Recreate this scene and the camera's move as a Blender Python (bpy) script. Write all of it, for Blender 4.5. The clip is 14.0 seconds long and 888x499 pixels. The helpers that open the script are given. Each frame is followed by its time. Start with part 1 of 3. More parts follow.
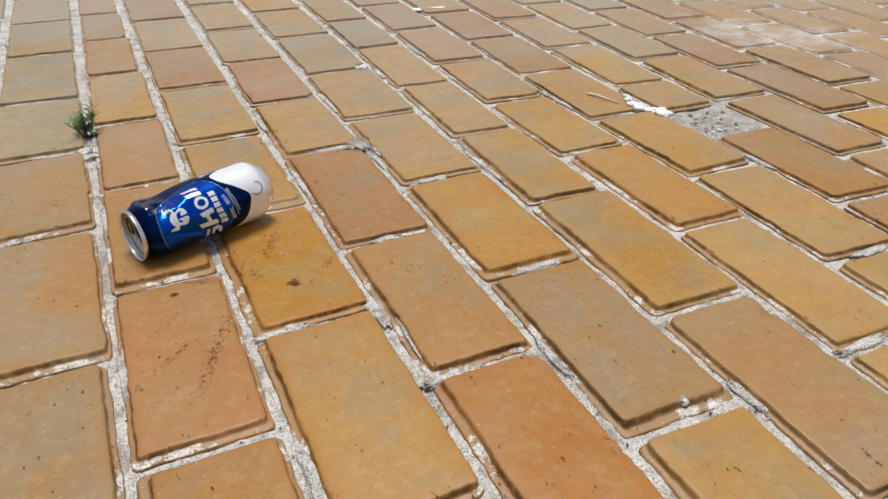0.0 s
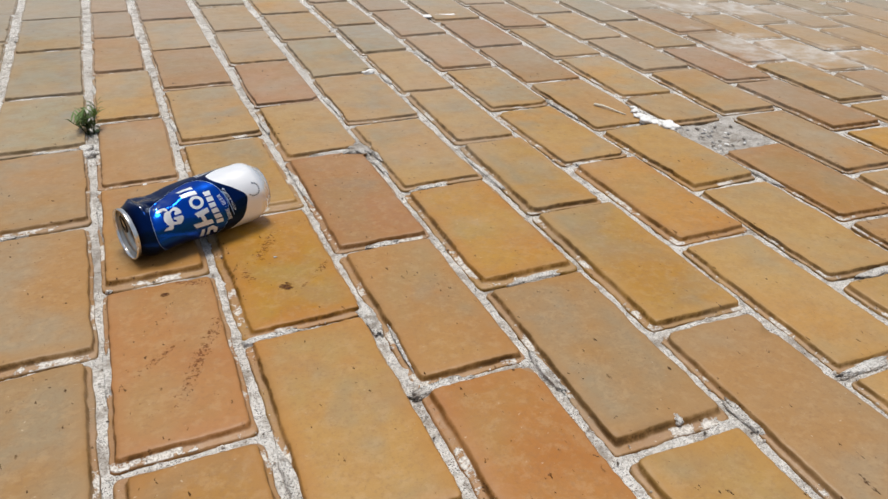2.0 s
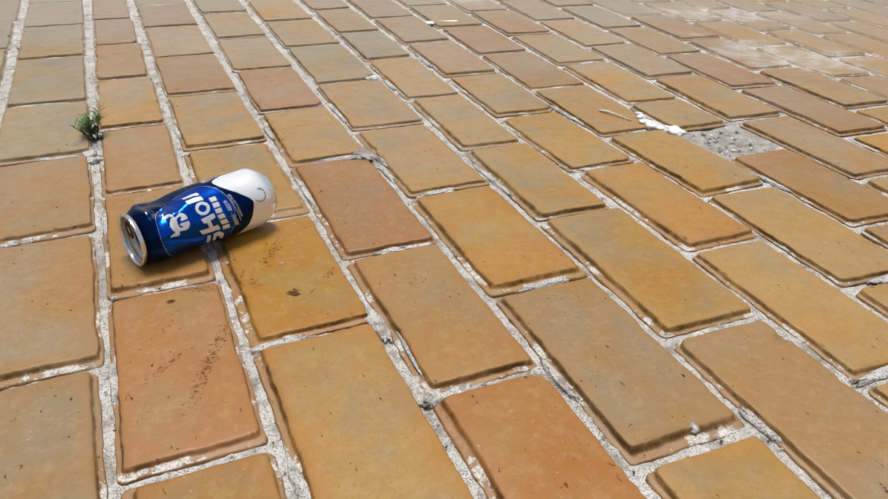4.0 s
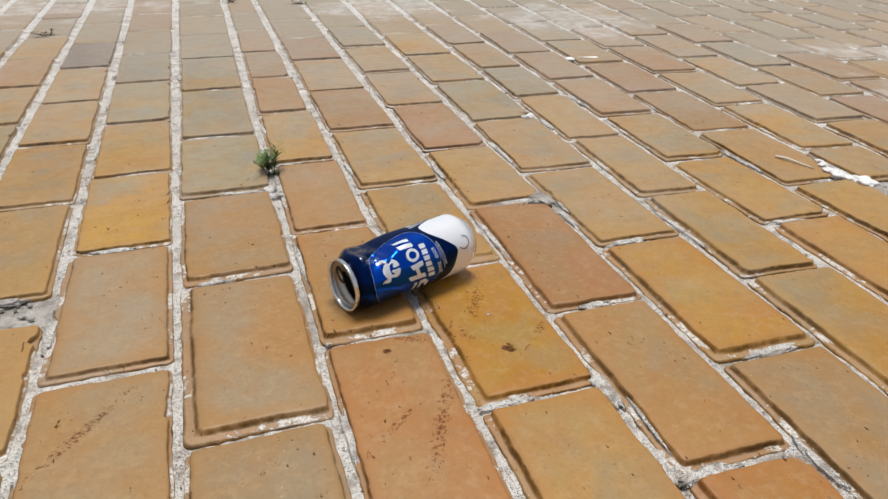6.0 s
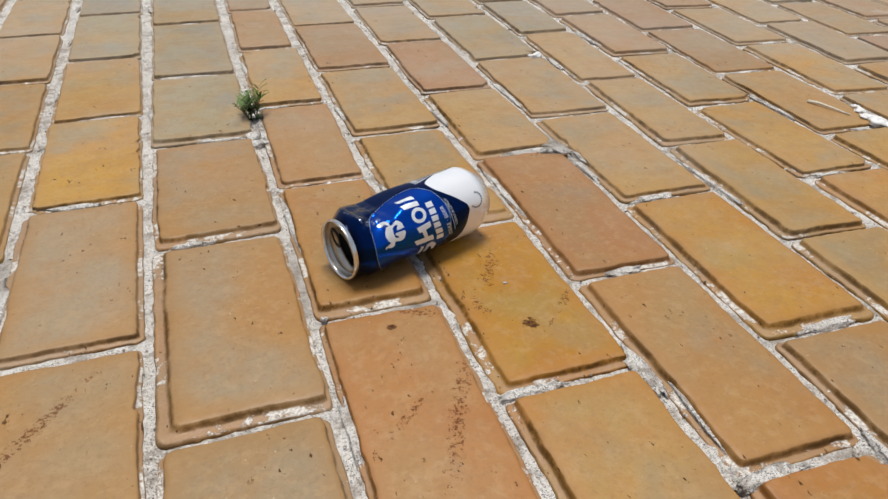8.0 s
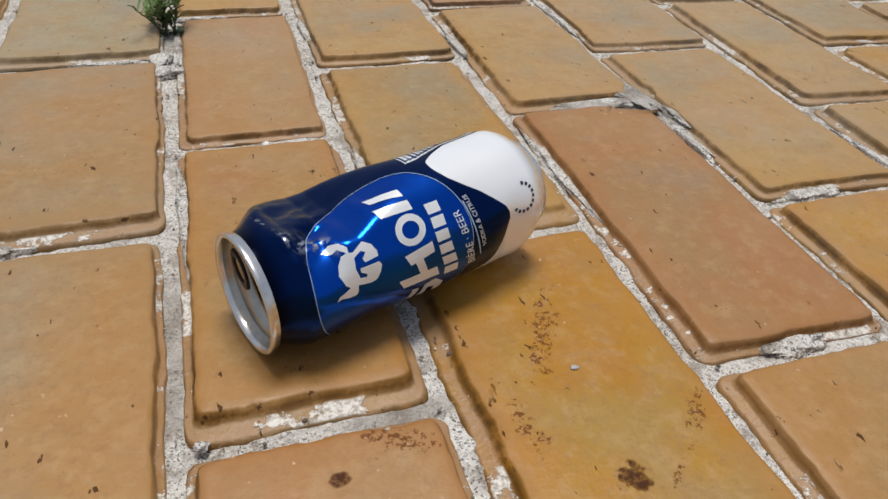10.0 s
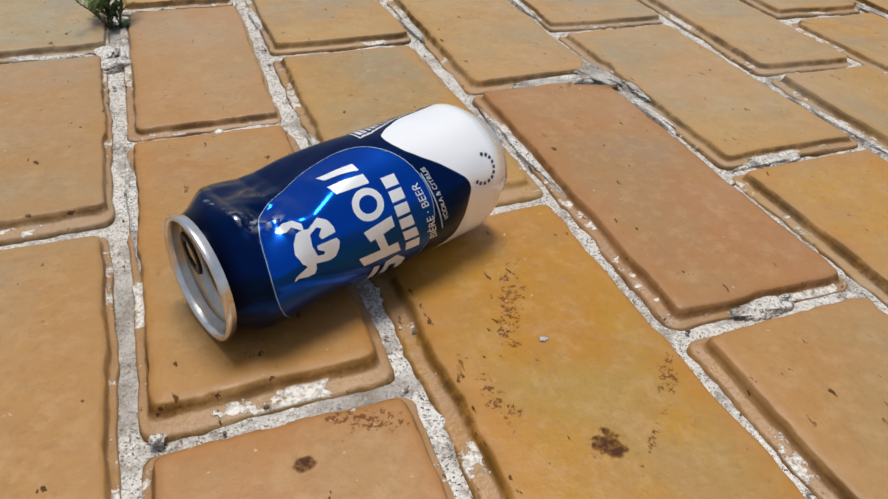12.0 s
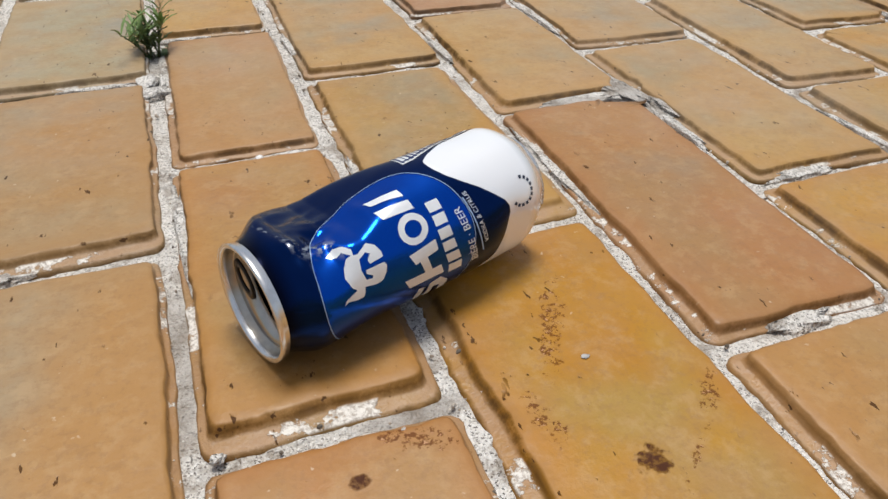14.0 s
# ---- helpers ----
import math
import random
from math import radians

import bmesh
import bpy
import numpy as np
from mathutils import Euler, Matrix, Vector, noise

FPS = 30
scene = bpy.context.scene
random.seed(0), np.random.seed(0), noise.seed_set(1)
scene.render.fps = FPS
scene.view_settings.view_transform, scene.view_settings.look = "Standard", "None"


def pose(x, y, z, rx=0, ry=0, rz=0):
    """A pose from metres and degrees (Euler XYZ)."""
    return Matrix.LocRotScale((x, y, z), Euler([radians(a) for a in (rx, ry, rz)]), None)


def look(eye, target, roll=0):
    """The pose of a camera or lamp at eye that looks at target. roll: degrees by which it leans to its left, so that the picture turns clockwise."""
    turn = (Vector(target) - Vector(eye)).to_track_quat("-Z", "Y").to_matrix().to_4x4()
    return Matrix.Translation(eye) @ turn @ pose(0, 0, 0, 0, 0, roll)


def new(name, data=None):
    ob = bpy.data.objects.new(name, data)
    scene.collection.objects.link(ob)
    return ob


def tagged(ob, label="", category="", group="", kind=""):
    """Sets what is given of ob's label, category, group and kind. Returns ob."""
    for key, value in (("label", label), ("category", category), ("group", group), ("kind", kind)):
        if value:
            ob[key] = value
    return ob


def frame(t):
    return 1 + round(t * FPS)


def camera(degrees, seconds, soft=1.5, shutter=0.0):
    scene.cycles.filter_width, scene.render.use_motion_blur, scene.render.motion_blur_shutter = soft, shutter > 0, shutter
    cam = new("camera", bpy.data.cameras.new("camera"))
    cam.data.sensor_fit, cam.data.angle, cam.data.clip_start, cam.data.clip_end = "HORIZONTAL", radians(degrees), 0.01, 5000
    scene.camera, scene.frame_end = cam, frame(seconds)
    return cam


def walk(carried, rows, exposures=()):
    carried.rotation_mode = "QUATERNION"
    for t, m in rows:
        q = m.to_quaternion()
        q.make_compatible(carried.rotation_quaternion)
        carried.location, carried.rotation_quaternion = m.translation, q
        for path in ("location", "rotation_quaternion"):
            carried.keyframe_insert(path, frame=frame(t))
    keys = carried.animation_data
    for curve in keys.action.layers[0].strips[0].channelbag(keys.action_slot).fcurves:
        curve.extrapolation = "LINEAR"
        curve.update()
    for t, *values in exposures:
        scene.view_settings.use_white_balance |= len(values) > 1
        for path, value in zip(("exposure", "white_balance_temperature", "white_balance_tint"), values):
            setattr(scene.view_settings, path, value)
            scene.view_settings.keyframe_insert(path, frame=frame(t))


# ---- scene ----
cam = camera(63.9, 14.0, soft=1.5)
PATH = [
    (0, (0.014, 0.06, 0.397), (0.77, 1.59, -0.645), 0.5),
    (0.5, (0.018, 0.06, 0.407), (0.703, 1.629, -0.628), 0.5),
    (1, (0.026, 0.055, 0.394), (0.802, 1.593, -0.623), 2.3),
    (1.5, (0.031, 0.062, 0.391), (0.797, 1.603, -0.628), 2.2),
    (2, (0.029, 0.063, 0.391), (0.769, 1.614, -0.632), 1.8),
    (2.5, (0.028, 0.067, 0.387), (0.764, 1.624, -0.631), 1.4),
    (4.8, (0.008, 0.08, 0.386), (0.757, 1.65, -0.603), 2.0),
    (5, (-0.026, 0.108, 0.404), (0.632, 1.738, -0.549), 1.0),
    (5.5, (-0.105, 0.158, 0.402), (0.464, 1.859, -0.483), 2.3),
    (6, (-0.094, 0.157, 0.395), (0.479, 1.821, -0.554), 0.9),
    (6.5, (-0.09, 0.153, 0.393), (0.466, 1.825, -0.552), 0.3),
    (7, (-0.089, 0.153, 0.393), (0.477, 1.826, -0.544), 0.7),
    (7.5, (-0.083, 0.167, 0.384), (0.47, 1.834, -0.573), -0.1),
    (7.7, (-0.092, 0.195, 0.377), (0.504, 1.815, -0.631), 1.1),
    (9.8, (0.005, 0.5, 0.247), (0.537, 1.996, -0.969), 3.6),
    (10, (0.005, 0.515, 0.234), (0.564, 2.002, -0.981), 4.4),
    (10.5, (0.008, 0.521, 0.219), (0.568, 2.035, -0.962), 2.4),
    (11, (0.014, 0.522, 0.214), (0.647, 1.993, -0.983), 3.6),
    (11.5, (0.014, 0.514, 0.221), (0.701, 1.975, -0.959), 4.7),
    (12, (0.01, 0.514, 0.22), (0.645, 1.973, -0.992), 3.5),
    (12.5, (0.005, 0.511, 0.225), (0.626, 1.977, -0.985), 3.2),
    (13, (0.004, 0.512, 0.23), (0.628, 1.997, -0.956), 2.0),
    (13.5, (0.0, 0.513, 0.231), (0.617, 2.006, -0.947), 1.8),
    (14, (-0.001, 0.513, 0.229), (0.586, 2.011, -0.959), 1.2),
]
EXPOSURES = [(0, -0.14, 6200, 8), (9.0, -0.17, 6200, 8), (10, -0.29, 6200, 8), (11, -0.23, 6200, 8), (12.5, -0.12, 6200, 8), (14, -0.07, 6200, 8)]
walk(cam, [(t, look(eye, target, roll)) for t, eye, target, roll in PATH], EXPOSURES)

# ---- light: a bright, hazy sky with a veiled sun beyond the can ----
SUN_ELEVATION, SUN_TURN = 82.0, 15.0
world = bpy.data.worlds.new("world")
scene.world = world
world.use_nodes = True
wn = world.node_tree
sky = wn.nodes.new("ShaderNodeTexSky")
sky.sky_type, sky.sun_disc = "NISHITA", False
sky.sun_elevation, sky.sun_rotation = radians(SUN_ELEVATION), radians(SUN_TURN)
sky.dust_density, sky.air_density, sky.ozone_density = 4.0, 1.0, 1.0
veil = wn.nodes.new("ShaderNodeMix")  # thin white cloud over the whole sky
veil.data_type = "RGBA"
veil.inputs[0].default_value = 0.38
veil.inputs[7].default_value = (7.6, 7.6, 7.8, 1)
wn.links.new(sky.outputs[0], veil.inputs[6])
wn.links.new(veil.outputs[2], wn.nodes["Background"].inputs[0])
wn.nodes["Background"].inputs[1].default_value = 0.088
sun = new("sun", bpy.data.lights.new("sun", "SUN"))
sun.data.energy, sun.data.angle, sun.data.color = 3.2, radians(20), (1.0, 0.95, 0.87)
e, a = radians(SUN_ELEVATION), radians(SUN_TURN)
sun_way = Vector((math.sin(a) * math.cos(e), math.cos(a) * math.cos(e), math.sin(e)))
sun.matrix_world = look(sun_way * 20, (0, 0, 0))


# ---- materials ----
class Nodes:
    """A small wrapper to write node trees in short lines."""

    def __init__(self, name):
        self.mat = bpy.data.materials.new(name)
        self.mat.use_nodes = True
        self.tree = self.mat.node_tree
        self.bsdf = self.tree.nodes["Principled BSDF"]

    def put(self, socket, value):
        if isinstance(value, bpy.types.NodeSocket):
            self.tree.links.new(value, socket)
        else:
            socket.default_value = value

    def set(self, **values):
        for key, value in values.items():
            self.put(self.bsdf.inputs[key.replace("_", " ")], value)

    def node(self, kind):
        return self.tree.nodes.new("ShaderNode" + kind)

    def math(self, op, a, b=0.0, c=0.0, clamp=False):
        n = self.node("Math")
        n.operation, n.use_clamp = op, clamp
        for socket, v in zip(n.inputs, (a, b, c)):
            self.put(socket, v)
        return n.outputs[0]

    def place(self):
        return self.node("NewGeometry").outputs["Position"]

    def noise(self, scale, detail=3.0, rough=0.55, at=None, distort=0.0):
        n = self.node("TexNoise")
        self.put(n.inputs["Vector"], at or self.place())
        self.put(n.inputs["Scale"], scale)
        self.put(n.inputs["Detail"], detail)
        self.put(n.inputs["Roughness"], rough)
        self.put(n.inputs["Distortion"], distort)
        return n.outputs["Fac"]

    def cells(self, scale, out="Distance", at=None):
        n = self.node("TexVoronoi")
        self.put(n.inputs["Vector"], at or self.place())
        self.put(n.inputs["Scale"], scale)
        return n.outputs[out]

    def step(self, value, low, high, to=(0.0, 1.0)):
        n = self.node("MapRange")
        n.interpolation_type = "SMOOTHSTEP"
        for i, v in enumerate((value, low, high, *to)):
            self.put(n.inputs[i], v)
        return n.outputs[0]

    def mix(self, fac, a, b):
        n = self.node("Mix")
        n.data_type = "RGBA"
        self.put(n.inputs[0], fac)
        self.put(n.inputs[6], (*a, 1) if isinstance(a, tuple) else a)
        self.put(n.inputs[7], (*b, 1) if isinstance(b, tuple) else b)
        return n.outputs[2]

    def bump(self, height, strength, distance, normal=None):
        n = self.node("Bump")
        self.put(n.inputs["Height"], height)
        self.put(n.inputs["Strength"], strength)
        self.put(n.inputs["Distance"], distance)
        if normal:
            self.put(n.inputs["Normal"], normal)
        return n.outputs[0]

    def attribute(self, name):
        n = self.node("Attribute")
        n.attribute_name = name
        return n.outputs["Fac"]

    def blob(self, x, y, rx, ry, turn=0.0, rag=0.5, grain=40.0):
        """1 inside a ragged ellipse on the ground, 0 outside."""
        n = self.node("Mapping")
        n.vector_type = "TEXTURE"
        self.put(n.inputs["Vector"], self.place())
        n.inputs["Location"].default_value = (x, y, 0)
        n.inputs["Rotation"].default_value = (0, 0, radians(turn))
        n.inputs["Scale"].default_value = (rx, ry, 1)
        flat = self.node("VectorMath")
        flat.operation = "MULTIPLY"
        self.put(flat.inputs[0], n.outputs[0])
        flat.inputs[1].default_value = (1, 1, 0)
        size = self.node("VectorMath")
        size.operation = "LENGTH"
        self.put(size.inputs[0], flat.outputs[0])
        ragged = self.math("ADD", size.outputs["Value"], self.math("MULTIPLY", self.math("SUBTRACT", self.noise(grain, 4), 0.5), rag * 4))
        return self.step(ragged, 1.0, 0.55)


# lime wash and dust on the ground: x, y, half sizes, turn
WASH = [(0.95, 2.10, 0.24, 0.30, 0), (1.22, 2.55, 0.24, 0.14, 0), (1.29, 1.16, 0.11, 0.17, 10), (-0.55, 2.75, 0.55, 0.35, 10), (1.36, 1.10, 0.15, 0.10, -20), (0.46, 2.42, 0.25, 0.22, 0), (1.5, 1.5, 0.25, 0.10, -25)]
# dark scuffs on single bricks: x, y, half sizes, turn
SCUFFS = [(0.049, 0.570, 0.006, 0.048, -25), (0.016, 0.578, 0.004, 0.020, -50), (-0.222, 0.642, 0.0045, 0.046, -38), (0.136, 0.724, 0.0050, 0.026, -28), (0.128, 0.712, 0.004, 0.012, -20),
          (0.107, 0.679, 0.0032, 0.013, -4), (0.112, 0.669, 0.003, 0.004, 0), (0.180, 0.665, 0.0034, 0.012, -40), (0.158, 0.642, 0.0018, 0.011, -50), (0.055, 0.685, 0.018, 0.005, -25)]


def brick_material(name, base, warm, dull, island=False):
    m = Nodes(name)
    if island:
        luck = m.node("NewGeometry").outputs["Random Per Island"]
    else:
        luck = m.node("ObjectInfo").outputs["Random"]
    shift = m.node("VectorMath")
    shift.operation = "MULTIPLY_ADD"
    m.put(shift.inputs[0], luck)
    shift.inputs[1].default_value = (7.0, 3.0, 5.0)
    m.put(shift.inputs[2], m.place())
    at = shift.outputs[0]
    middle = m.noise(42.0, 4, 0.6, at)
    # broad soft clouds from the kiln: warm, dull grey-tan and a little rust
    colour = m.mix(m.step(m.noise(9.0, 2, 0.45, at, 0.3), 0.38, 0.64), base, warm)
    colour = m.mix(m.math("MULTIPLY", m.step(m.noise(10.0, 3, 0.5, at, 0.1), 0.44, 0.68), 0.9), colour, dull)
    shifted = m.node("VectorMath")
    m.put(shifted.inputs[0], at)
    shifted.inputs[1].default_value = (31.0, 17.0, 5.0)
    ashen = m.math("MULTIPLY", m.step(m.noise(14.0, 3, 0.5, shifted.outputs[0]), 0.54, 0.74), m.step(m.math("FRACT", m.math("MULTIPLY", luck, 13.7)), 0.25, 0.8, (0.1, 0.75)))
    colour = m.mix(ashen, colour, tuple(0.55 * d + 0.45 * g for d, g in zip(dull, (0.225, 0.190, 0.140))))
    # brick by brick: some darker, some paler
    tone = m.node("HueSaturation")
    m.put(tone.inputs["Value"], m.math("ADD", 0.84, m.math("MULTIPLY", luck, 0.28)))
    m.put(tone.inputs["Saturation"], m.math("ADD", 0.93, m.math("MULTIPLY", m.math("FRACT", m.math("MULTIPLY", luck, 7.3)), 0.18)))
    m.put(tone.inputs["Color"], colour)
    colour = m.mix(m.math("MULTIPLY", m.step(middle, 0.42, 0.66), 0.34), tone.outputs[0], (0.31, 0.150, 0.034))
    colour = m.mix(m.math("MULTIPLY", m.step(m.noise(95.0, 5, 0.7, at), 0.46, 0.66), 0.26), colour, (0.47, 0.31, 0.15))
    colour = m.mix(m.math("MULTIPLY", m.step(m.noise(260.0, 4, 0.7, at), 0.48, 0.66), 0.26), colour, (0.19, 0.095, 0.036))
    # the fired skin is warmer towards the margin of the top; the ledge is tan and dusty
    colour = m.mix(m.math("MULTIPLY", m.attribute("margin"), 0.55), colour, warm)
    ledge = m.attribute("ledge")
    colour = m.mix(m.math("MULTIPLY", ledge, m.step(m.noise(60.0, 5, 0.68), 0.36, 0.62, (0.30, 0.75))), colour, (0.36, 0.215, 0.115))
    # brown grime in the worn step, with the step's shade painted into the colour
    grime_shade = m.math("MULTIPLY", m.attribute("grime_shade"), m.step(m.noise(46.0, 6, 0.72), 0.34, 0.60, (0.22, 1.0)))
    colour = m.mix(m.math("MULTIPLY", grime_shade, 0.84), colour, (0.040, 0.020, 0.009))
    # mortar smeared over the ledge in ragged runs
    runs = m.math("ADD", m.noise(20.0, 3, 0.5), m.math("MULTIPLY", m.math("SUBTRACT", m.noise(95.0, 5, 0.75), 0.5), 0.75))
    smear = m.math("MULTIPLY", m.step(ledge, 0.35, 0.75), m.step(runs, 0.56, 0.60))
    salt = m.mix(m.step(m.noise(420.0, 3, 0.75), 0.42, 0.60), (0.78, 0.74, 0.68), (0.42, 0.37, 0.32))
    colour = m.mix(m.math("MULTIPLY", smear, 0.92), colour, salt)
    # small dark pits, drawn out and in clusters, and pale grains
    drawn = m.node("Mapping")
    m.put(drawn.inputs["Vector"], at)
    spin = m.node("CombineXYZ")
    m.put(spin.inputs[2], m.math("MULTIPLY", luck, 9.0))
    m.put(drawn.inputs["Rotation"], spin.outputs[0])
    drawn.inputs["Scale"].default_value = (1.0, 0.45, 1.0)
    specks = m.math("MULTIPLY", m.step(m.noise(190.0, 3, 0.6, drawn.outputs[0]), 0.668, 0.705), m.step(m.noise(22.0, 2), 0.42, 0.54))
    colour = m.mix(m.math("MULTIPLY", specks, 0.88), colour, (0.050, 0.020, 0.008))
    grains = m.math("MULTIPLY", m.step(m.noise(230.0, 2, 0.5), 0.71, 0.78), m.step(m.noise(13.0, 2, 0.5, at), 0.45, 0.65))
    colour = m.mix(m.math("MULTIPLY", grains, 0.55), colour, (0.62, 0.50, 0.36))
    worn = m.math("MAXIMUM", specks, grime_shade)
    if not island:
        dark = None
        for x, y, rx, ry, turn in SCUFFS:
            one = m.blob(x, y, rx * 1.1, ry * 1.2, turn, 0.9, 210.0)
            dark = one if dark is None else m.math("MAXIMUM", dark, one)
        dark = m.math("MULTIPLY", dark, m.step(m.noise(380.0, 4, 0.7), 0.47, 0.56))
        pale = m.math("MULTIPLY", dark, m.step(m.noise(520.0, 2, 0.5, at), 0.60, 0.66))
        colour = m.mix(m.math("MULTIPLY", dark, 0.80), colour, (0.110, 0.036, 0.016))
        colour = m.mix(m.math("MULTIPLY", pale, 0.85), colour, (0.52, 0.30, 0.17))
        crust = m.math("MAXIMUM", m.blob(0.139, 0.643, 0.0082, 0.0070, 30, 0.55, 170.0), m.blob(0.030, 0.672, 0.0050, 0.0040, 0, 0.2, 300.0))
        colour = m.mix(m.math("MULTIPLY", crust, m.step(m.noise(420.0, 4, 0.7), 0.36, 0.56, (0.60, 0.98))), colour, (0.060, 0.020, 0.010))
        worn = m.math("MAXIMUM", worn, m.math("MAXIMUM", dark, crust))
    # paler further out in broad patches: dust, with sky sheen put into the colour
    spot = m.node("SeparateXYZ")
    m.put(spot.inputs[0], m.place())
    dust_sheen = m.math("ADD", m.math("ADD", spot.outputs[1], m.math("MULTIPLY", spot.outputs[0], 0.30)), m.math("MULTIPLY", m.math("SUBTRACT", m.noise(3.5, 6, 0.7), 0.5), 3.2))
    colour = m.mix(m.step(dust_sheen, 0.6, 2.4, (0.0, 0.58)), colour, (0.37, 0.325, 0.265))
    wash = None
    for x, y, rx, ry, turn in WASH:
        one = m.blob(x, y, rx, ry, turn, 0.5, 9.0)
        wash = one if wash is None else m.math("MAXIMUM", wash, one)
    colour = m.mix(m.math("MULTIPLY", wash, m.step(m.noise(24.0, 5, 0.7), 0.38, 0.66, (0.10, 0.72))), colour, (0.60, 0.565, 0.525))
    m.set(Base_Color=colour, Roughness=m.math("ADD", m.math("ADD", 0.30, m.math("MULTIPLY", middle, 0.28)), m.math("MULTIPLY", grime_shade, 0.3)), Specular_IOR_Level=m.step(worn, 0.1, 0.7, (0.5, 0.08)))
    fine = m.bump(m.math("ADD", m.noise(300.0, 4, 0.6, at), m.math("MULTIPLY", smear, m.noise(420.0, 3, 0.75))), m.step(ledge, 0.2, 0.8, (0.14, 0.7)), 0.0012)
    dips = m.math("SUBTRACT", m.noise(26.0, 3, 0.5, at), m.math("MULTIPLY", specks, 0.5))
    m.set(Normal=m.bump(dips, 0.30, 0.0036, m.bump(m.noise(95.0, 4, 0.6, at), 0.22, 0.0016, fine)))
    return m.mat


BRICK_TONES = {
    "ochre": ((0.405, 0.238, 0.066), (0.405, 0.212, 0.048), (0.305, 0.228, 0.118)),
    "red": ((0.385, 0.172, 0.046), (0.365, 0.148, 0.036), (0.360, 0.200, 0.068)),
    "brown": ((0.325, 0.150, 0.036), (0.315, 0.130, 0.028), (0.280, 0.155, 0.052)),
    "olive": ((0.285, 0.232, 0.130), (0.350, 0.220, 0.080), (0.235, 0.208, 0.150)),
    "amber": ((0.375, 0.195, 0.056), (0.360, 0.170, 0.044), (0.330, 0.205, 0.078)),
    "tan": ((0.300, 0.200, 0.098), (0.335, 0.172, 0.048), (0.285, 0.208, 0.118)),
    "slate": ((0.185, 0.140, 0.110), (0.215, 0.140, 0.10), (0.15, 0.125, 0.115)),
    "gold": ((0.400, 0.210, 0.036), (0.390, 0.165, 0.022), (0.345, 0.222, 0.062)),
}
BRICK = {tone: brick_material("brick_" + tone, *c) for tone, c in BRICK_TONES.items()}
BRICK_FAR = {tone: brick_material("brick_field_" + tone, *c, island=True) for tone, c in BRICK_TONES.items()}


def mortar_material():
    m = Nodes("mortar")
    sand = m.noise(480.0, 3, 0.7)
    lumps = m.noise(70.0, 4, 0.6)
    colour = m.mix(m.step(m.noise(22.0, 4, 0.6), 0.35, 0.66), (0.82, 0.78, 0.73), (0.62, 0.575, 0.52))
    colour = m.mix(m.math("MULTIPLY", m.step(lumps, 0.52, 0.68), 0.7), colour, (0.74, 0.69, 0.62))
    tint = m.node("SeparateColor")
    jitter = m.node("VectorMath")
    jitter.operation = "MULTIPLY_ADD"
    m.put(jitter.inputs[0], m.noise(900.0, 3, 0.7))
    jitter.inputs[1].default_value = (0.0012, -0.0010, 0.0012)
    m.put(jitter.inputs[2], m.place())
    m.put(tint.inputs[0], m.cells(1300.0, "Color", jitter.outputs[0]))
    loose = m.step(m.noise(30.0, 3, 0.6), 0.38, 0.62, (0.55, 1.0))
    colour = m.mix(m.math("MULTIPLY", m.math("MULTIPLY", m.step(tint.outputs[0], 0.76, 0.82), 0.90), loose), colour, (0.085, 0.070, 0.055))
    colour = m.mix(m.math("MULTIPLY", m.math("MULTIPLY", m.step(tint.outputs[1], 0.66, 0.74), 0.85), loose), colour, (0.86, 0.83, 0.79))
    colour = m.mix(m.math("MULTIPLY", m.step(m.noise(420.0, 3, 0.7), 0.52, 0.66), 0.55), colour, (0.30, 0.26, 0.215))
    colour = m.mix(m.math("MULTIPLY", m.step(m.noise(38.0, 5, 0.74), 0.50, 0.62), 0.62), colour, (0.26, 0.205, 0.155))
    # cracks that run along the joints, with dark soil in them
    crack = m.step(m.math("ABSOLUTE", m.math("SUBTRACT", m.noise(16.0, 5, 0.65), 0.5)), 0.016, 0.003)
    colour = m.mix(m.math("MULTIPLY", crack, m.step(m.noise(7.0), 0.48, 0.62, (0.0, 0.45))), colour, (0.07, 0.055, 0.04))
    grey = m.math("MAXIMUM", m.blob(0.318, 0.955, 0.026, 0.060, 12, 0.35, 60.0), m.blob(0.262, 0.936, 0.05, 0.012, -3, 0.3, 60.0))
    grey = m.math("MAXIMUM", grey, m.blob(-0.295, 0.845, 0.055, 0.045, 0, 0.3, 50.0))
    grey = m.math("MAXIMUM", grey, m.blob(0.86, 0.82, 0.10, 0.10, 10, 0.3, 30.0))
    grey = m.math("MAXIMUM", grey, m.blob(-0.026, 0.765, 0.014, 0.075, 0, 0.3, 60.0))
    grey = m.math("MAXIMUM", grey, m.blob(0.062, 0.700, 0.030, 0.012, 0, 0.3, 60.0))
    soil = m.mix(m.step(m.noise(55.0, 5, 0.7), 0.40, 0.62), (0.50, 0.46, 0.42), (0.26, 0.22, 0.18))
    colour = m.mix(m.math("MULTIPLY", grey, 0.72), colour, soil)
    wash = None
    for x, y, rx, ry, turn in WASH:
        one = m.blob(x, y, rx, ry, turn, 0.5, 9.0)
        wash = one if wash is None else m.math("MAXIMUM", wash, one)
    colour = m.mix(m.math("MULTIPLY", wash, 0.6), colour, (0.70, 0.67, 0.63))
    m.set(Base_Color=colour, Roughness=0.92, Specular_IOR_Level=0.25)
    fine = m.bump(sand, 1.0, 0.003)
    m.set(Normal=m.bump(lumps, 0.8, 0.004, fine))
    return m.mat


MORTAR = mortar_material()


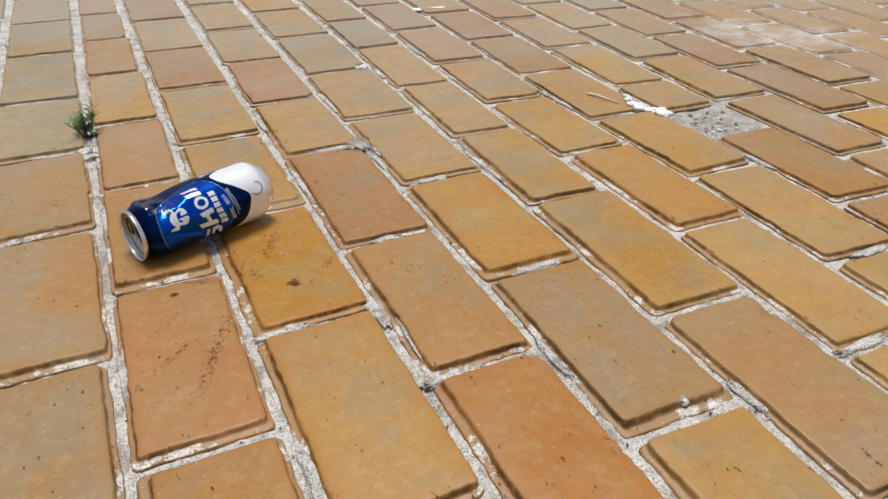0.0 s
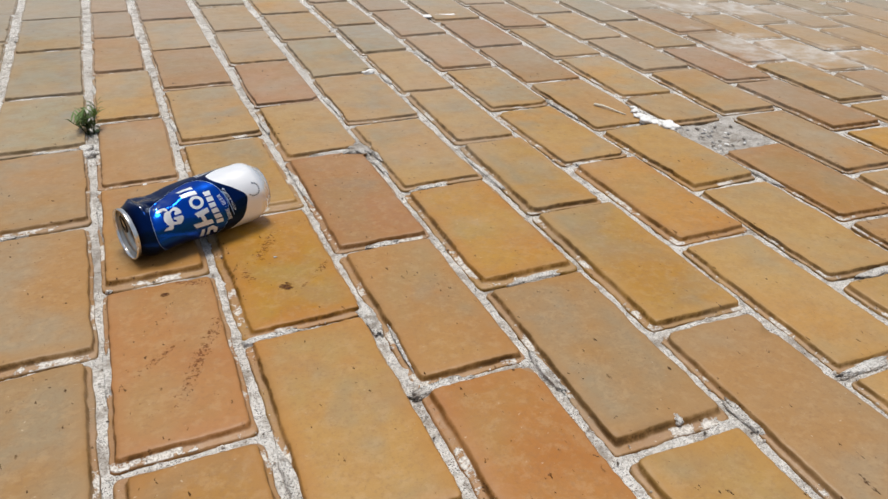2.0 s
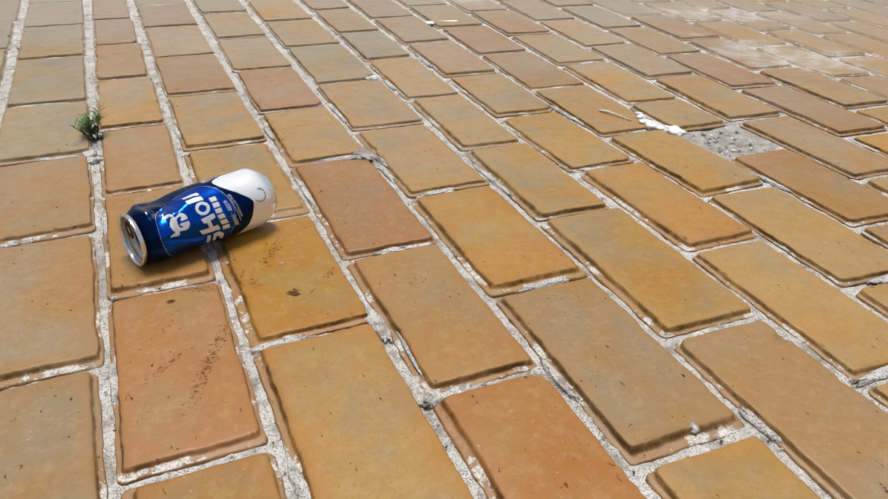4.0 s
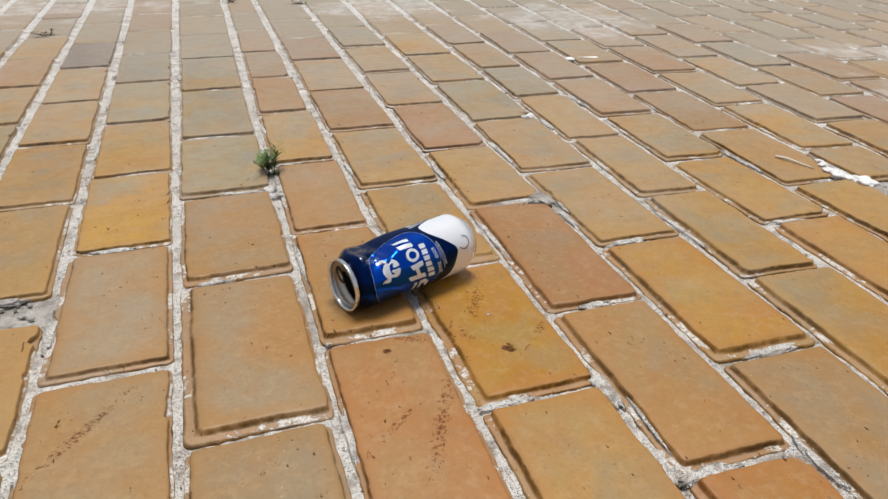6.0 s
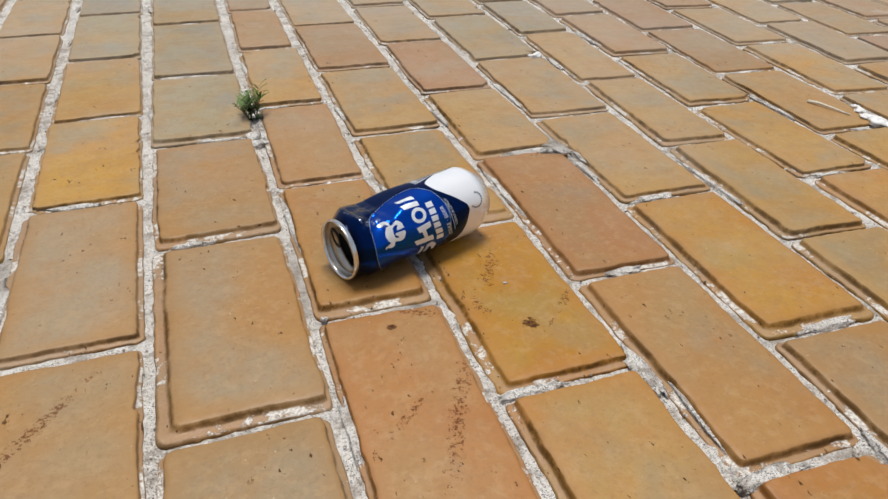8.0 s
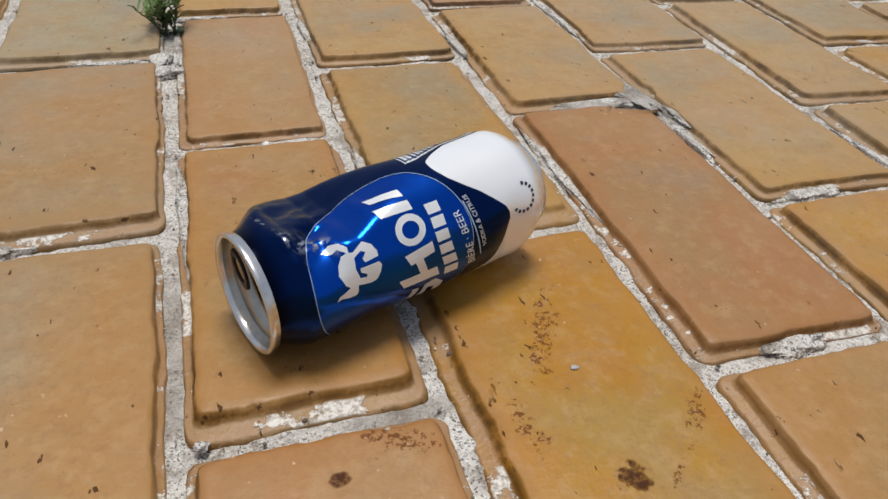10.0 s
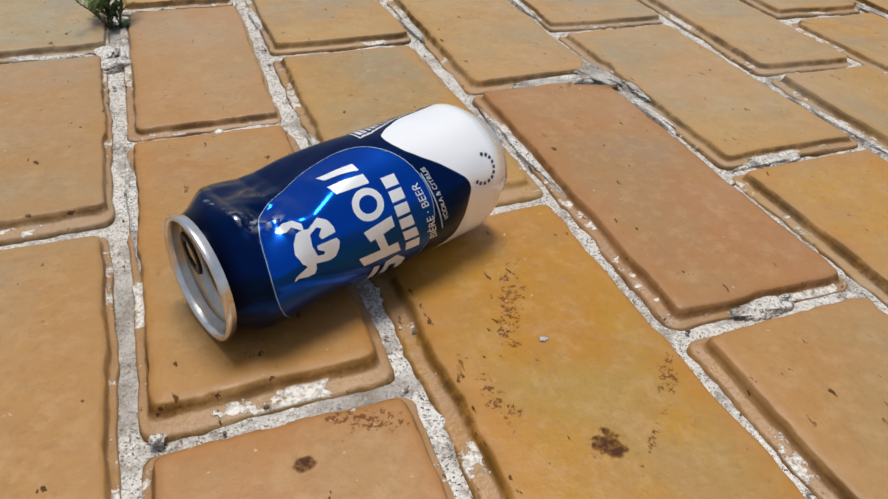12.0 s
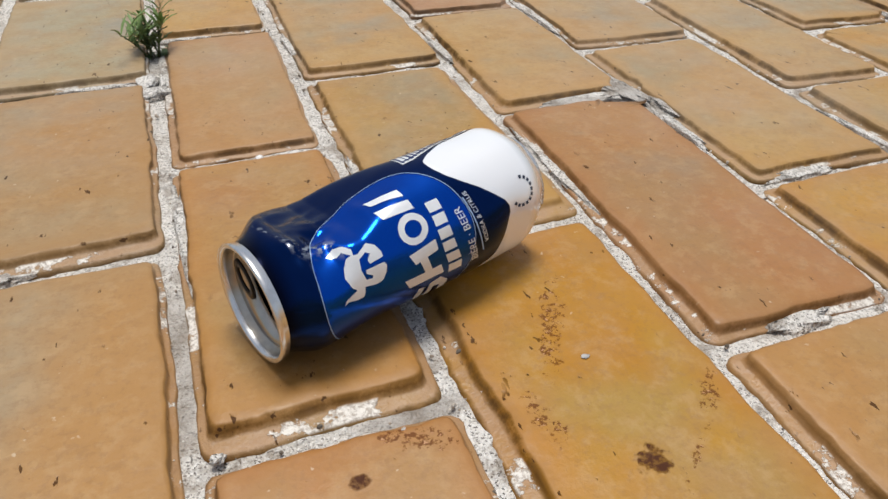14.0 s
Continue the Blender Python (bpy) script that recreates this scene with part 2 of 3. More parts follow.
def plain(name, colour, rough=0.6, metal=0.0, speck=0.15, scale=300.0, relief=0.0003, coat=0.0):
    """A surface with slight grain in its colour and relief."""
    m = Nodes(name)
    grain = m.noise(scale, 3, 0.6)
    dark = tuple(c * (1 - speck * 2.0) for c in colour)
    m.set(Base_Color=m.mix(m.step(grain, 0.35, 0.7), colour, dark), Roughness=m.math("ADD", rough - 0.05, m.math("MULTIPLY", grain, 0.1)), Metallic=metal, Coat_Weight=coat)
    if relief:
        m.set(Normal=m.bump(grain, 0.5, relief))
    return m.mat


def can_paint():
    """Blue metallic lacquer that ends in a swoop, white lacquer beyond it."""
    m = Nodes("can_paint")
    white = m.step(m.attribute("swoop"), -0.0003, 0.0003)
    scuff = m.noise(90.0, 4, 0.65)
    blue = m.mix(m.step(m.attribute("oval"), 0.985, 1.0), (0.0034, 0.070, 0.47), (0.0007, 0.015, 0.085))
    blue = m.mix(m.attribute("neck"), blue, (0.0006, 0.002, 0.012))
    # pale flecks along the crease: scuffs, and glints painted into the colour
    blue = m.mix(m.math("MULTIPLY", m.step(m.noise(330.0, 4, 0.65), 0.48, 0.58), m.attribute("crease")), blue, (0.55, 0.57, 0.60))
    m.set(Base_Color=m.mix(white, blue, (0.90, 0.90, 0.91)), Metallic=m.math("MAXIMUM", m.step(white, 0, 1, (0.90, 0.30)), m.math("MULTIPLY", m.attribute("foot"), 0.8)),
          Roughness=m.math("ADD", 0.11, m.math("MULTIPLY", scuff, 0.16)))
    m.set(Normal=m.bump(m.noise(60.0, 2), 0.12, 0.001))
    return m.mat


CAN_PAINT = can_paint()
PRINT_WHITE = plain("white_print", (0.80, 0.81, 0.82), 0.32, 0.25, 0.04, 90.0, 0)
PRINT_PALE = plain("pale_blue_print", (0.35, 0.48, 0.70), 0.35, 0.2, 0.04, 90.0, 0)
PRINT_NAVY = plain("navy_print", (0.003, 0.02, 0.14), 0.3, 0.7, 0.04, 90.0, 0)
PRINT_DARK = plain("dark_print", (0.02, 0.03, 0.06), 0.4, 0.1, 0.04, 90.0, 0)
ALUMINIUM = plain("bare_aluminium", (0.86, 0.855, 0.84), 0.24, 1.0, 0.08, 120.0, 0.0002)
DULL_ALUMINIUM = plain("dull_aluminium", (0.52, 0.49, 0.43), 0.30, 1.0, 0.15, 80.0, 0.0002)
# near-black: shade inside the can put into the colour; the tab shares it
DARK_TIN = plain("near_black_tin", (0.010, 0.008, 0.007), 0.45, 0.5, 0.2, 100.0, 0.0002)
LEAF = plain("weed_leaf", (0.19, 0.29, 0.085), 0.55, 0.0, 0.2, 150.0, 0.0002)
LEAF_DARK = plain("weed_leaf_dark", (0.095, 0.145, 0.05), 0.6, 0.0, 0.2, 150.0, 0.0002)
STEM = plain("weed_stem", (0.10, 0.115, 0.04), 0.6, 0.0, 0.2, 150.0, 0.0002)
DRY = plain("dry_moss", (0.085, 0.070, 0.038), 0.9, 0.0, 0.3, 200.0, 0.0005)
STRAW = plain("dry_straw", (0.80, 0.74, 0.60), 0.6, 0.0, 0.15, 200.0, 0.0002)
CHALK = plain("white_plaster", (0.82, 0.80, 0.77), 0.85, 0.0, 0.06, 260.0, 0.0005)
GREY_STONE = plain("grey_stone", (0.42, 0.40, 0.38), 0.85, 0.0, 0.2, 300.0, 0.0005)


# ---- building helpers ----
def part(name, bm, material, parent=None, label="", smooth=True):
    """Links a bmesh as one mesh object, under a thing or a part if one is given."""
    mesh = bpy.data.meshes.new(name)
    bm.to_mesh(mesh)
    bm.free()
    return part_mesh(name, mesh, material, parent, label, smooth)


def part_mesh(name, mesh, material, parent=None, label="", smooth=True):
    for mat in material if isinstance(material, (list, tuple)) else [material]:
        mesh.materials.append(mat)
    mesh.polygons.foreach_set("use_smooth", [smooth] * len(mesh.polygons))
    ob = new(name, mesh)
    ob.parent = parent
    if label:
        tagged(ob, label)
    return ob


def grid_faces(rows, count, closed=True):
    """Quads between rows of count vertices."""
    faces = []
    for r in range(rows - 1):
        for i in range(count if closed else count - 1):
            j = (i + 1) % count
            faces.append((r * count + i, r * count + j, (r + 1) * count + j, (r + 1) * count + i))
    return faces


# ---- the plan of the paving: columns of bricks that run along y, joined half over half ----
LINES = {-3: -0.388, -2: -0.270, -1: -0.152, 0: -0.028, 1: 0.080, 2: 0.200, 3: 0.313, 4: 0.434, 5: 0.553, 6: 0.667, 7: 0.785}
JOINTS = {
    -3: (0.626, 0.869, 1.109, 1.345, 1.584, 1.846, 2.094),
    -2: (0.715, 0.952, 1.186, 1.425, 1.690, 1.955, 2.225),
    -1: (0.600, 0.848, 1.078, 1.314, 1.600, 1.868, 2.138),
    0: (0.462, 0.700, 0.936, 1.167, 1.414, 1.660, 1.908),
    1: (0.574, 0.806, 1.045, 1.290, 1.538),
    2: (0.459, 0.686, 0.943, 1.158, 1.396, 1.644),
    3: (0.335, 0.566, 0.798, 1.035, 1.272, 1.525),
    4: (0.446, 0.684, 0.908, 1.141, 1.385, 1.609),
    5: (0.334, 0.559, 0.789, 1.011, 1.237),
    6: (0.440, 0.664, 0.880, 1.113),
    7: (0.529, 0.755, 0.990),
    8: (0.625, 0.860, 1.096),
    9: (0.745, 0.988, 1.225),
    10: (0.836, 1.072, 1.311),
    11: (0.978, 1.217),
    12: (1.090, 1.324),
}
COURSE = 0.236
TONE_AT = {(-1, 0.96): "tan", (0, 1.05): "amber", (0, 0.58): "red", (2, 0.57): "amber", (2, 0.81): "brown", (2, 1.28): "brown", (1, 1.41): "amber", (-1, 1.20): "olive", (-1, 1.46): "olive",
           (-1, 1.73): "olive", (-1, 2.0): "olive", (-1, 0.72): "tan", (-2, 0.83): "tan", (-2, 0.60): "tan", (-1, 0.48): "tan", (-2, 1.82): "olive", (-2, 1.57): "olive", (-3, 1.97): "slate", (3, 0.68): "gold", (1, 0.69): "gold",
           (0, 0.82): "gold", (1, 0.45): "gold", (6, 1.24): "amber", (6, 1.47): "brown", (9, 1.10): "brown", (0, 1.54): "amber", (2, 0.34): "red", (4, 0.57): "ochre"}
MISSING = {(-3, 0.85): (0.20, -1), (7, 0.85): (0.46, 1)}  # the share that is gone, and the end that stays


def line_at(k, y):
    """The x of the joint on the left of column k; the columns fan out slightly."""
    x = LINES.get(k)
    if x is None:
        x = -0.388 + 0.1178 * (k + 3) if k < 0 else 0.785 + 0.1165 * (k - 7)
    lean = 0.0125 * (min(k, 12) - 0.3) if k > 0 else {0: 0.015, -1: 0.003}.get(k, -0.004)
    settled = -0.016 * min(max((y - 0.66) / 0.25, 0), 1) if k > 4 else 0.0
    return x + lean * max(-0.6, min(y - 0.7, 2.2)) + settled


def joints_of(k, low, high):
    """The y of every cross joint of a column, the measured ones and their like before and beyond."""
    known = list(JOINTS.get(k, ()))
    dice = random.Random(1000 + k)
    if not known:
        known = [(0.569 if k % 2 else 0.690) - 0.006 * (k - 6) + dice.uniform(-0.008, 0.008)]
    while known[-1] < high:
        known.append(known[-1] + COURSE * (1 + 0.055 * max(0, min(known[-1] - 0.9, 2.0))) + dice.uniform(-0.006, 0.006))
    while known[0] > low:
        known.insert(0, known[0] - COURSE + dice.uniform(-0.006, 0.006))
    return known


def tone_of(k, y, dice):
    for (col, at), tone in TONE_AT.items():
        if col == k and abs(at - y) < 0.1:
            return tone
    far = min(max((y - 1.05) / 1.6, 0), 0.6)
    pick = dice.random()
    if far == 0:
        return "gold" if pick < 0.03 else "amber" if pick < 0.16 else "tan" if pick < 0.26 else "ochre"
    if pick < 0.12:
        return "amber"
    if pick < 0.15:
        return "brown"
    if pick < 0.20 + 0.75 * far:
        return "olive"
    return "slate" if pick > 0.995 else "ochre"


def brick_shape(length, width, dice, fine, flaws=(), wear=1.0):
    """Vertices, faces and looks of one worn brick round its centre: a flat top, a steep worn step and a ledge that dips under the mortar."""
    long_n, short_n, arc_n = (34, 15, 4) if fine else (1, 0, 2)
    near, left = dice.uniform(0.0055, 0.0125) * wear, dice.uniform(0.0050, 0.0110) * wear
    right, far = dice.uniform(0.0025, 0.0070) * wear, dice.uniform(0.002, 0.006) * wear
    seed = Vector((dice.uniform(-50, 50), dice.uniform(-50, 50), dice.uniform(-50, 50)))
    top = 0.0042 + dice.uniform(-0.0008, 0.0012)
    tilt_x, tilt_y = dice.uniform(-0.010, 0.010), dice.uniform(-0.008, 0.008)
    # share of the ledge's width, height, grime with painted shade, dust, warmth
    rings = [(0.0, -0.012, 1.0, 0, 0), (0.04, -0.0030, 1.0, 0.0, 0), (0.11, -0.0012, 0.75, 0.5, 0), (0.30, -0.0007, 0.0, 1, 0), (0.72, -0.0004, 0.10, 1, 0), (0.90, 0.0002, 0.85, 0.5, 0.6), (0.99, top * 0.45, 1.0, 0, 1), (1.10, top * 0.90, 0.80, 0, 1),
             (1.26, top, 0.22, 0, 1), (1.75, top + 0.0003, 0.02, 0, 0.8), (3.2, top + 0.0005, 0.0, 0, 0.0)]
    if not fine:
        top *= 0.5
        rings = [(a, min(z, top), *more) for a, z, *more in rings]
        rings = [rings[1], rings[4], rings[7], rings[9]]
    # broken corners and edges: bites out of the top, some of them right through the ledge
    bites = list(flaws)
    if fine:
        for _ in range(dice.choice((0, 1, 1, 2, 3))):
            if dice.random() < 0.6:
                at = Vector((dice.choice((-0.5, 0.5)) * width, dice.choice((-0.5, -0.5, 0.5)) * length))
                bites.append((at, dice.uniform(0.008, 0.015), dice.random() < 0.35))
            else:
                at = Vector((dice.choice((-0.52, 0.5)) * width, dice.uniform(-0.4, 0.4) * length))
                bites.append((at, dice.uniform(0.006, 0.010), False))
    verts, grime_shade, ledge, margin = [], [], [], []
    for part_in, z, dirt_shade, dust, warm in rings:
        least = 0.021 if part_in > 3 else 0.0
        x0, x1 = -width / 2 + max(left * part_in, least), width / 2 - max(right * part_in, least)
        y0, y1 = -length / 2 + max(near * part_in, least), length / 2 - max(far * part_in, least)
        rc = 0.006 if part_in < 0.5 else 0.0035
        ring = []
        for cx, cy, start, n in ((x1 - rc, y0 + rc, -90, long_n), (x1 - rc, y1 - rc, 0, short_n), (x0 + rc, y1 - rc, 90, long_n), (x0 + rc, y0 + rc, 180, short_n)):
            for i in range(arc_n):
                ang = radians(start + 90 * i / max(arc_n - 1, 1))
                ring.append((cx + rc * math.cos(ang), cy + rc * math.sin(ang)))
            if start == -90:
                ring += [(x1, y0 + rc + (y1 - y0 - 2 * rc) * (i + 1) / (n + 1)) for i in range(n)]
            elif start == 0:
                ring += [(x1 - rc - (x1 - x0 - 2 * rc) * (i + 1) / (n + 1), y1) for i in range(n)]
            elif start == 90:
                ring += [(x0, y1 - rc - (y1 - y0 - 2 * rc) * (i + 1) / (n + 1)) for i in range(n)]
            else:
                ring += [(x0 + rc + (x1 - x0 - 2 * rc) * (i + 1) / (n + 1), y0) for i in range(n)]
        for x, y in ring:
            p = Vector((x, y, 0)) * 30 + seed
            wob = (0.0014 + 0.0004 * min(part_in, 1.1)) if fine else 0.0018
            q = Vector((x, y, part_in * 0.003)) * 140 + seed
            x += wob * noise.noise(p) + (0.0011 * noise.noise(q) if fine else 0)
            y += wob * noise.noise(p + Vector((9, 4, 2))) + (0.0011 * noise.noise(q + Vector((3, 8, 1))) if fine else 0)
            if fine and 0.02 < part_in < 1.5:
                x, y = x + 0.0006 * noise.noise(q * 2.7), y + 0.0006 * noise.noise(q * 2.7 + Vector((5, 1, 8)))
            for at, size, deep in bites:
                if 0.6 < part_in < 3 or deep and part_in < 3:
                    way = Vector((x, y)) - at
                    reach = size * (1 + 0.35 * noise.noise(q * 0.4)) * (0.62 + 0.38 * min(part_in, 1.3) if deep else 0.75 + 0.18 * min(part_in, 1.4))
                    if 1e-6 < way.length < reach:
                        inward = -at.normalized()
                        if way.dot(inward) < 0:
                            way -= inward * way.dot(inward) * 2
                        x, y = at + way * (reach / way.length)
            lift = 0.0006 * noise.noise(p * 0.6) + (0.0004 * noise.noise(q * 0.5) if fine else 0) if z > -0.01 else 0
            verts.append((x, y, z + lift + tilt_x * x + tilt_y * y))
            ledge.append(dust), margin.append(warm)
            # near and left sides darker: their shade is put in with the grime
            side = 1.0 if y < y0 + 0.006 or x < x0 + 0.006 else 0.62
            grime_shade.append(min(1.0, max(0.0, dirt_shade * side * (0.80 + 0.75 * noise.noise(p * 0.45 + Vector((1, 7, 3)))))))
    count = len(verts) // len(rings)
    faces = grid_faces(len(rings), count)
    faces.append(tuple(range((len(rings) - 1) * count, len(rings) * count)))
    return verts, faces, (grime_shade, ledge, margin)


def brick_mesh(verts, faces, looks, name="brick"):
    mesh = bpy.data.meshes.new(name)
    mesh.from_pydata(verts, [], faces)
    for key, values in zip(("grime_shade", "ledge", "margin"), looks):
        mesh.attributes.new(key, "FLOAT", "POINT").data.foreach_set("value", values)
    return mesh


# ---- ground: one mortar sheet to the horizon, rough between the near bricks ----
def spread(low, high, step, reach):
    """Coordinates, close between low and high and ever wider out to the horizon."""
    inner = list(np.arange(low, high, step))
    out, gap = [], step
    while not out or out[-1] < reach:
        gap *= 1.22
        out.append((out[-1] if out else 0.0) + gap)
    return np.array([low - o for o in reversed(out)] + inner + [inner[-1] + o for o in out])


def ground_sheet():
    xs, ys = spread(-0.55, 1.05, 0.0040, 400.0), spread(0.25, 1.55, 0.0040, 400.0)
    verts = []
    for y in ys:
        for x in xs:
            z = -0.0026 if 0.0 < y < 2.2 else -0.0016
            if -0.9 < x < 1.6 and 0.0 < y < 2.2:
                z += 0.0017 * noise.noise((x * 26, y * 26, 1.0)) + 0.0008 * noise.noise((x * 95, y * 95, 4.0)) + 0.0008 * noise.noise((x * 260, y * 260, 9.0))
            for hx, hy, rx, ry, deep in ((-0.295, 0.845, 0.05, 0.045, 0.004), (0.845, 0.815, 0.045, 0.045, 0.010)):
                d = ((x - hx) / rx) ** 2 + ((y - hy) / ry) ** 2
                if d < 4:
                    z -= deep * math.exp(-d)
            verts.append((x, y, min(z, 0.0018)))
    mesh = bpy.data.meshes.new("ground")
    mesh.from_pydata(verts, [], grid_faces(len(ys), len(xs), closed=False))
    ground = part_mesh("ground", mesh, MORTAR)
    return tagged(ground, "pale sandy mortar bed between old yellow paving bricks", "ground", kind="structure")


ground = ground_sheet()


def mortar_patch(x, y, rx, ry, turn, seed, high=0.0072):
    """A smear of cement over a broken brick corner."""
    bm = bmesh.new()
    bmesh.ops.create_icosphere(bm, subdivisions=4, radius=1.0)
    for v in bm.verts:
        f = 1 + 0.5 * noise.noise(v.co * 1.5 + Vector((seed, 0, 0))) + 0.35 * noise.noise(v.co * 5.5 + Vector((0, seed, 0)))
        v.co = Vector((v.co.x * rx * f, v.co.y * ry * f, high * (1 - (1 - max(v.co.z, 0.0)) ** 3) - 0.003 + 0.0005 * noise.noise(v.co * 7)))
    ob = part("mortar_patch", bm, MORTAR, ground, "grey cement smeared over a broken corner")
    ob.matrix_world = pose(x, y, 0, 0, 0, turn)


mortar_patch(0.312, 0.958, 0.014, 0.050, 10, 1.3, 0.0068)
mortar_patch(0.276, 0.941, 0.042, 0.009, 4, 4.1, 0.0068)
mortar_patch(0.197, 0.572, 0.007, 0.030, 0, 3.4, 0.0045)
mortar_patch(0.225, 0.458, 0.030, 0.008, 0, 6.4, 0.0048)
mortar_patch(-0.100, 1.316, 0.045, 0.010, 0, 2.4, 0.0050)
mortar_patch(-0.030, 1.085, 0.009, 0.016, 0, 9.2, 0.0050)
mortar_patch(-0.045, 1.060, 0.034, 0.009, 6, 7.9, 0.0052)
mortar_patch(0.335, 0.905, 0.009, 0.030, 8, 8.8, 0.0058)
mortar_patch(0.209, 0.520, 0.0045, 0.040, -3, 5.7, 0.0050)
dice = random.Random(58)
for k in range(-3, 8):  # ragged runs of mortar along the trodden sides
    rows = joints_of(k, 0.30, 1.45)
    for y0, y1 in zip(rows, rows[1:]):
        if dice.random() < 0.55:
            y = y0 + (y1 - y0) * dice.uniform(0.25, 0.75)
            mortar_patch(line_at(k, y) + dice.uniform(0.004, 0.008), y, dice.uniform(0.0030, 0.0052), dice.uniform(0.020, 0.055), dice.uniform(-2, 2), dice.uniform(0, 60), 0.0040)
        if dice.random() < 0.45 and not (k == 0 and abs(y0 - 0.70) < 0.03):
            x = line_at(k, y0) + dice.uniform(0.025, 0.09)
            mortar_patch(x, y0 + dice.uniform(0.003, 0.007), dice.uniform(0.014, 0.034), dice.uniform(0.0036, 0.0058), dice.uniform(-4, 2), dice.uniform(0, 60), 0.0038)


def grit_material():
    """Loose sand grains and crumbs: each its own shade, from dark grit to white lime."""
    m = Nodes("grit")
    luck = m.node("NewGeometry").outputs["Random Per Island"]
    shade = m.mix(m.step(luck, 0.12, 0.3), (0.10, 0.08, 0.06), (0.40, 0.33, 0.26))
    shade = m.mix(m.step(luck, 0.55, 0.85), shade, (0.78, 0.74, 0.68))
    m.set(Base_Color=m.mix(m.math("MULTIPLY", m.noise(500.0, 3), 0.4), shade, (0.25, 0.21, 0.17)), Roughness=0.9)
    return m.mat


def scatter_grit():
    """Crumbs of mortar strewn along the near joints and the brick ledges."""
    dice = random.Random(77)
    seed = bmesh.new()
    bmesh.ops.create_icosphere(seed, subdivisions=1, radius=1.0)
    shape = [v.co.copy() for v in seed.verts]
    sides = [tuple(v.index for v in f.verts) for f in seed.faces]
    seed.free()
    verts, faces = [], []
    for _ in range(2600):
        k, y = dice.randint(-3, 7), dice.uniform(0.28, 1.55)
        if dice.random() < 0.62:
            x = line_at(k, y) + dice.gauss(0, 0.0055)
        else:
            rows = joints_of(k, 0.2, 1.7)
            y = dice.choice(rows) + dice.gauss(0, 0.0050)
            x = dice.uniform(line_at(k, y), line_at(k + 1, y))
        size = 0.0004 + 0.0011 * dice.random() ** 3
        spin = Euler((dice.uniform(0, 6), dice.uniform(0, 6), dice.uniform(0, 6))).to_matrix()
        start = len(verts)
        squeeze = Vector((dice.uniform(0.6, 1.3), dice.uniform(0.6, 1.3), dice.uniform(0.5, 0.9)))
        for c in shape:
            q = spin @ Vector((c.x * squeeze.x, c.y * squeeze.y, c.z * squeeze.z)) * size * (1 + 0.35 * noise.noise(c * 2 + Vector((start, 0, 0))))
            verts.append((x + q.x, y + q.y, -0.0008 + size * 0.3 + q.z))
        faces.extend(tuple(i + start for i in f) for f in sides)
    mesh = bpy.data.meshes.new("grit")
    mesh.from_pydata(verts, [], faces)
    tagged(part_mesh("grit", mesh, grit_material(), ground, "loose sand and mortar crumbs in the joints", smooth=False), kind="stuff")


scatter_grit()


# ---- the dented drink can ----
CAN_R, CAN_L = 0.033, 0.148
CAN_START = Vector((0.0085, 0.7515, 0.0372))
CAN_TURN = math.atan2(0.053, 0.149)
OVAL = (0.0545, 75, 0.0400, 82)  # the bright oval on the can: its middle, along and round, and half sizes
can_way = Vector((math.cos(CAN_TURN), math.sin(CAN_TURN), 0))
can_front = Vector((math.sin(CAN_TURN), -math.cos(CAN_TURN), 0))


def can_radius(s):
    """The can's outline, by the way along it from the lid end."""
    neck = 0.0262 + (CAN_R - 0.0262) * (0.5 - 0.5 * math.cos(math.pi * min(max((s - 0.001) / 0.016, 0), 1)))
    foot = max(s - (CAN_L - 0.020), 0) / 0.020
    return neck - 0.0092 * foot ** 2.0


def axis_at(s):
    """The can's axis; the crushed neck sags towards the lid."""
    sag = 0.0038 * min(max(1 - s / 0.040, 0.0), 1.0) ** 2.2
    return CAN_START + can_way * s - Vector((0, 0, sag))


def can_dent(s, phi):
    """How deep the crushed places lie under the round shape."""
    def pit(s0, p0, ws, wp, deep, power=2.0):
        return deep * math.exp(-(abs((s - s0) / ws) ** power + abs((phi - p0) / wp) ** power))
    def facet(p0, steps):
        # a flat crushed place: how far a plane cuts into the round
        deep = float(np.interp(s, [a for a, _ in steps], [b or -0.004 for _, b in steps]))
        c = math.cos(radians(phi - p0))
        v = CAN_R - (CAN_R - deep) / c if c > 0.3 else -1.0
        return 0.5 * (v + math.hypot(v, 0.0026))  # a rolled edge, no knife crease
    d = sum(f ** 4 for f in (facet(-6, ((0.004, 0), (0.016, 0.0070), (0.032, 0.0122), (0.040, 0.0118), (0.049, 0.0084), (0.062, 0.0046), (0.090, 0))),
            facet(36, ((0.007, 0), (0.018, 0.0052), (0.027, 0.0050), (0.040, 0))),
            facet(-48, ((0.05, 0), (0.08, 0.0025), (0.12, 0.002), (0.14, 0))))) ** 0.25
    d += facet(98, ((0.100, 0), (0.118, 0.0022), (0.135, 0.0015), (0.145, 0))) + pit(0.045, 150, 0.03, 30, 0.002) + pit(0.016, 178, 0.010, 30, 0.0011)
    d += pit(0.0262, 21, 0.0055, 12, 0.0030, 3.0) + pit(0.024, 34, 0.004, 8, 0.0012) - pit(0.0495, 16, 0.003, 14, 0.0008)
    d += 0.0004 * noise.noise((s * 60, phi / 22, 2.0))
    # sharp little folds in the crushed neck
    crushed = math.exp(-((s - 0.022) / 0.014) ** 4 - ((phi - 4) / 44) ** 4)
    d += crushed * (0.0038 * abs(noise.noise((s * 48 + phi / 50, phi / 30, 7.0))) + 0.0004 * noise.noise((s * 150, phi / 12, 3.0)) - 0.0008)
    return d


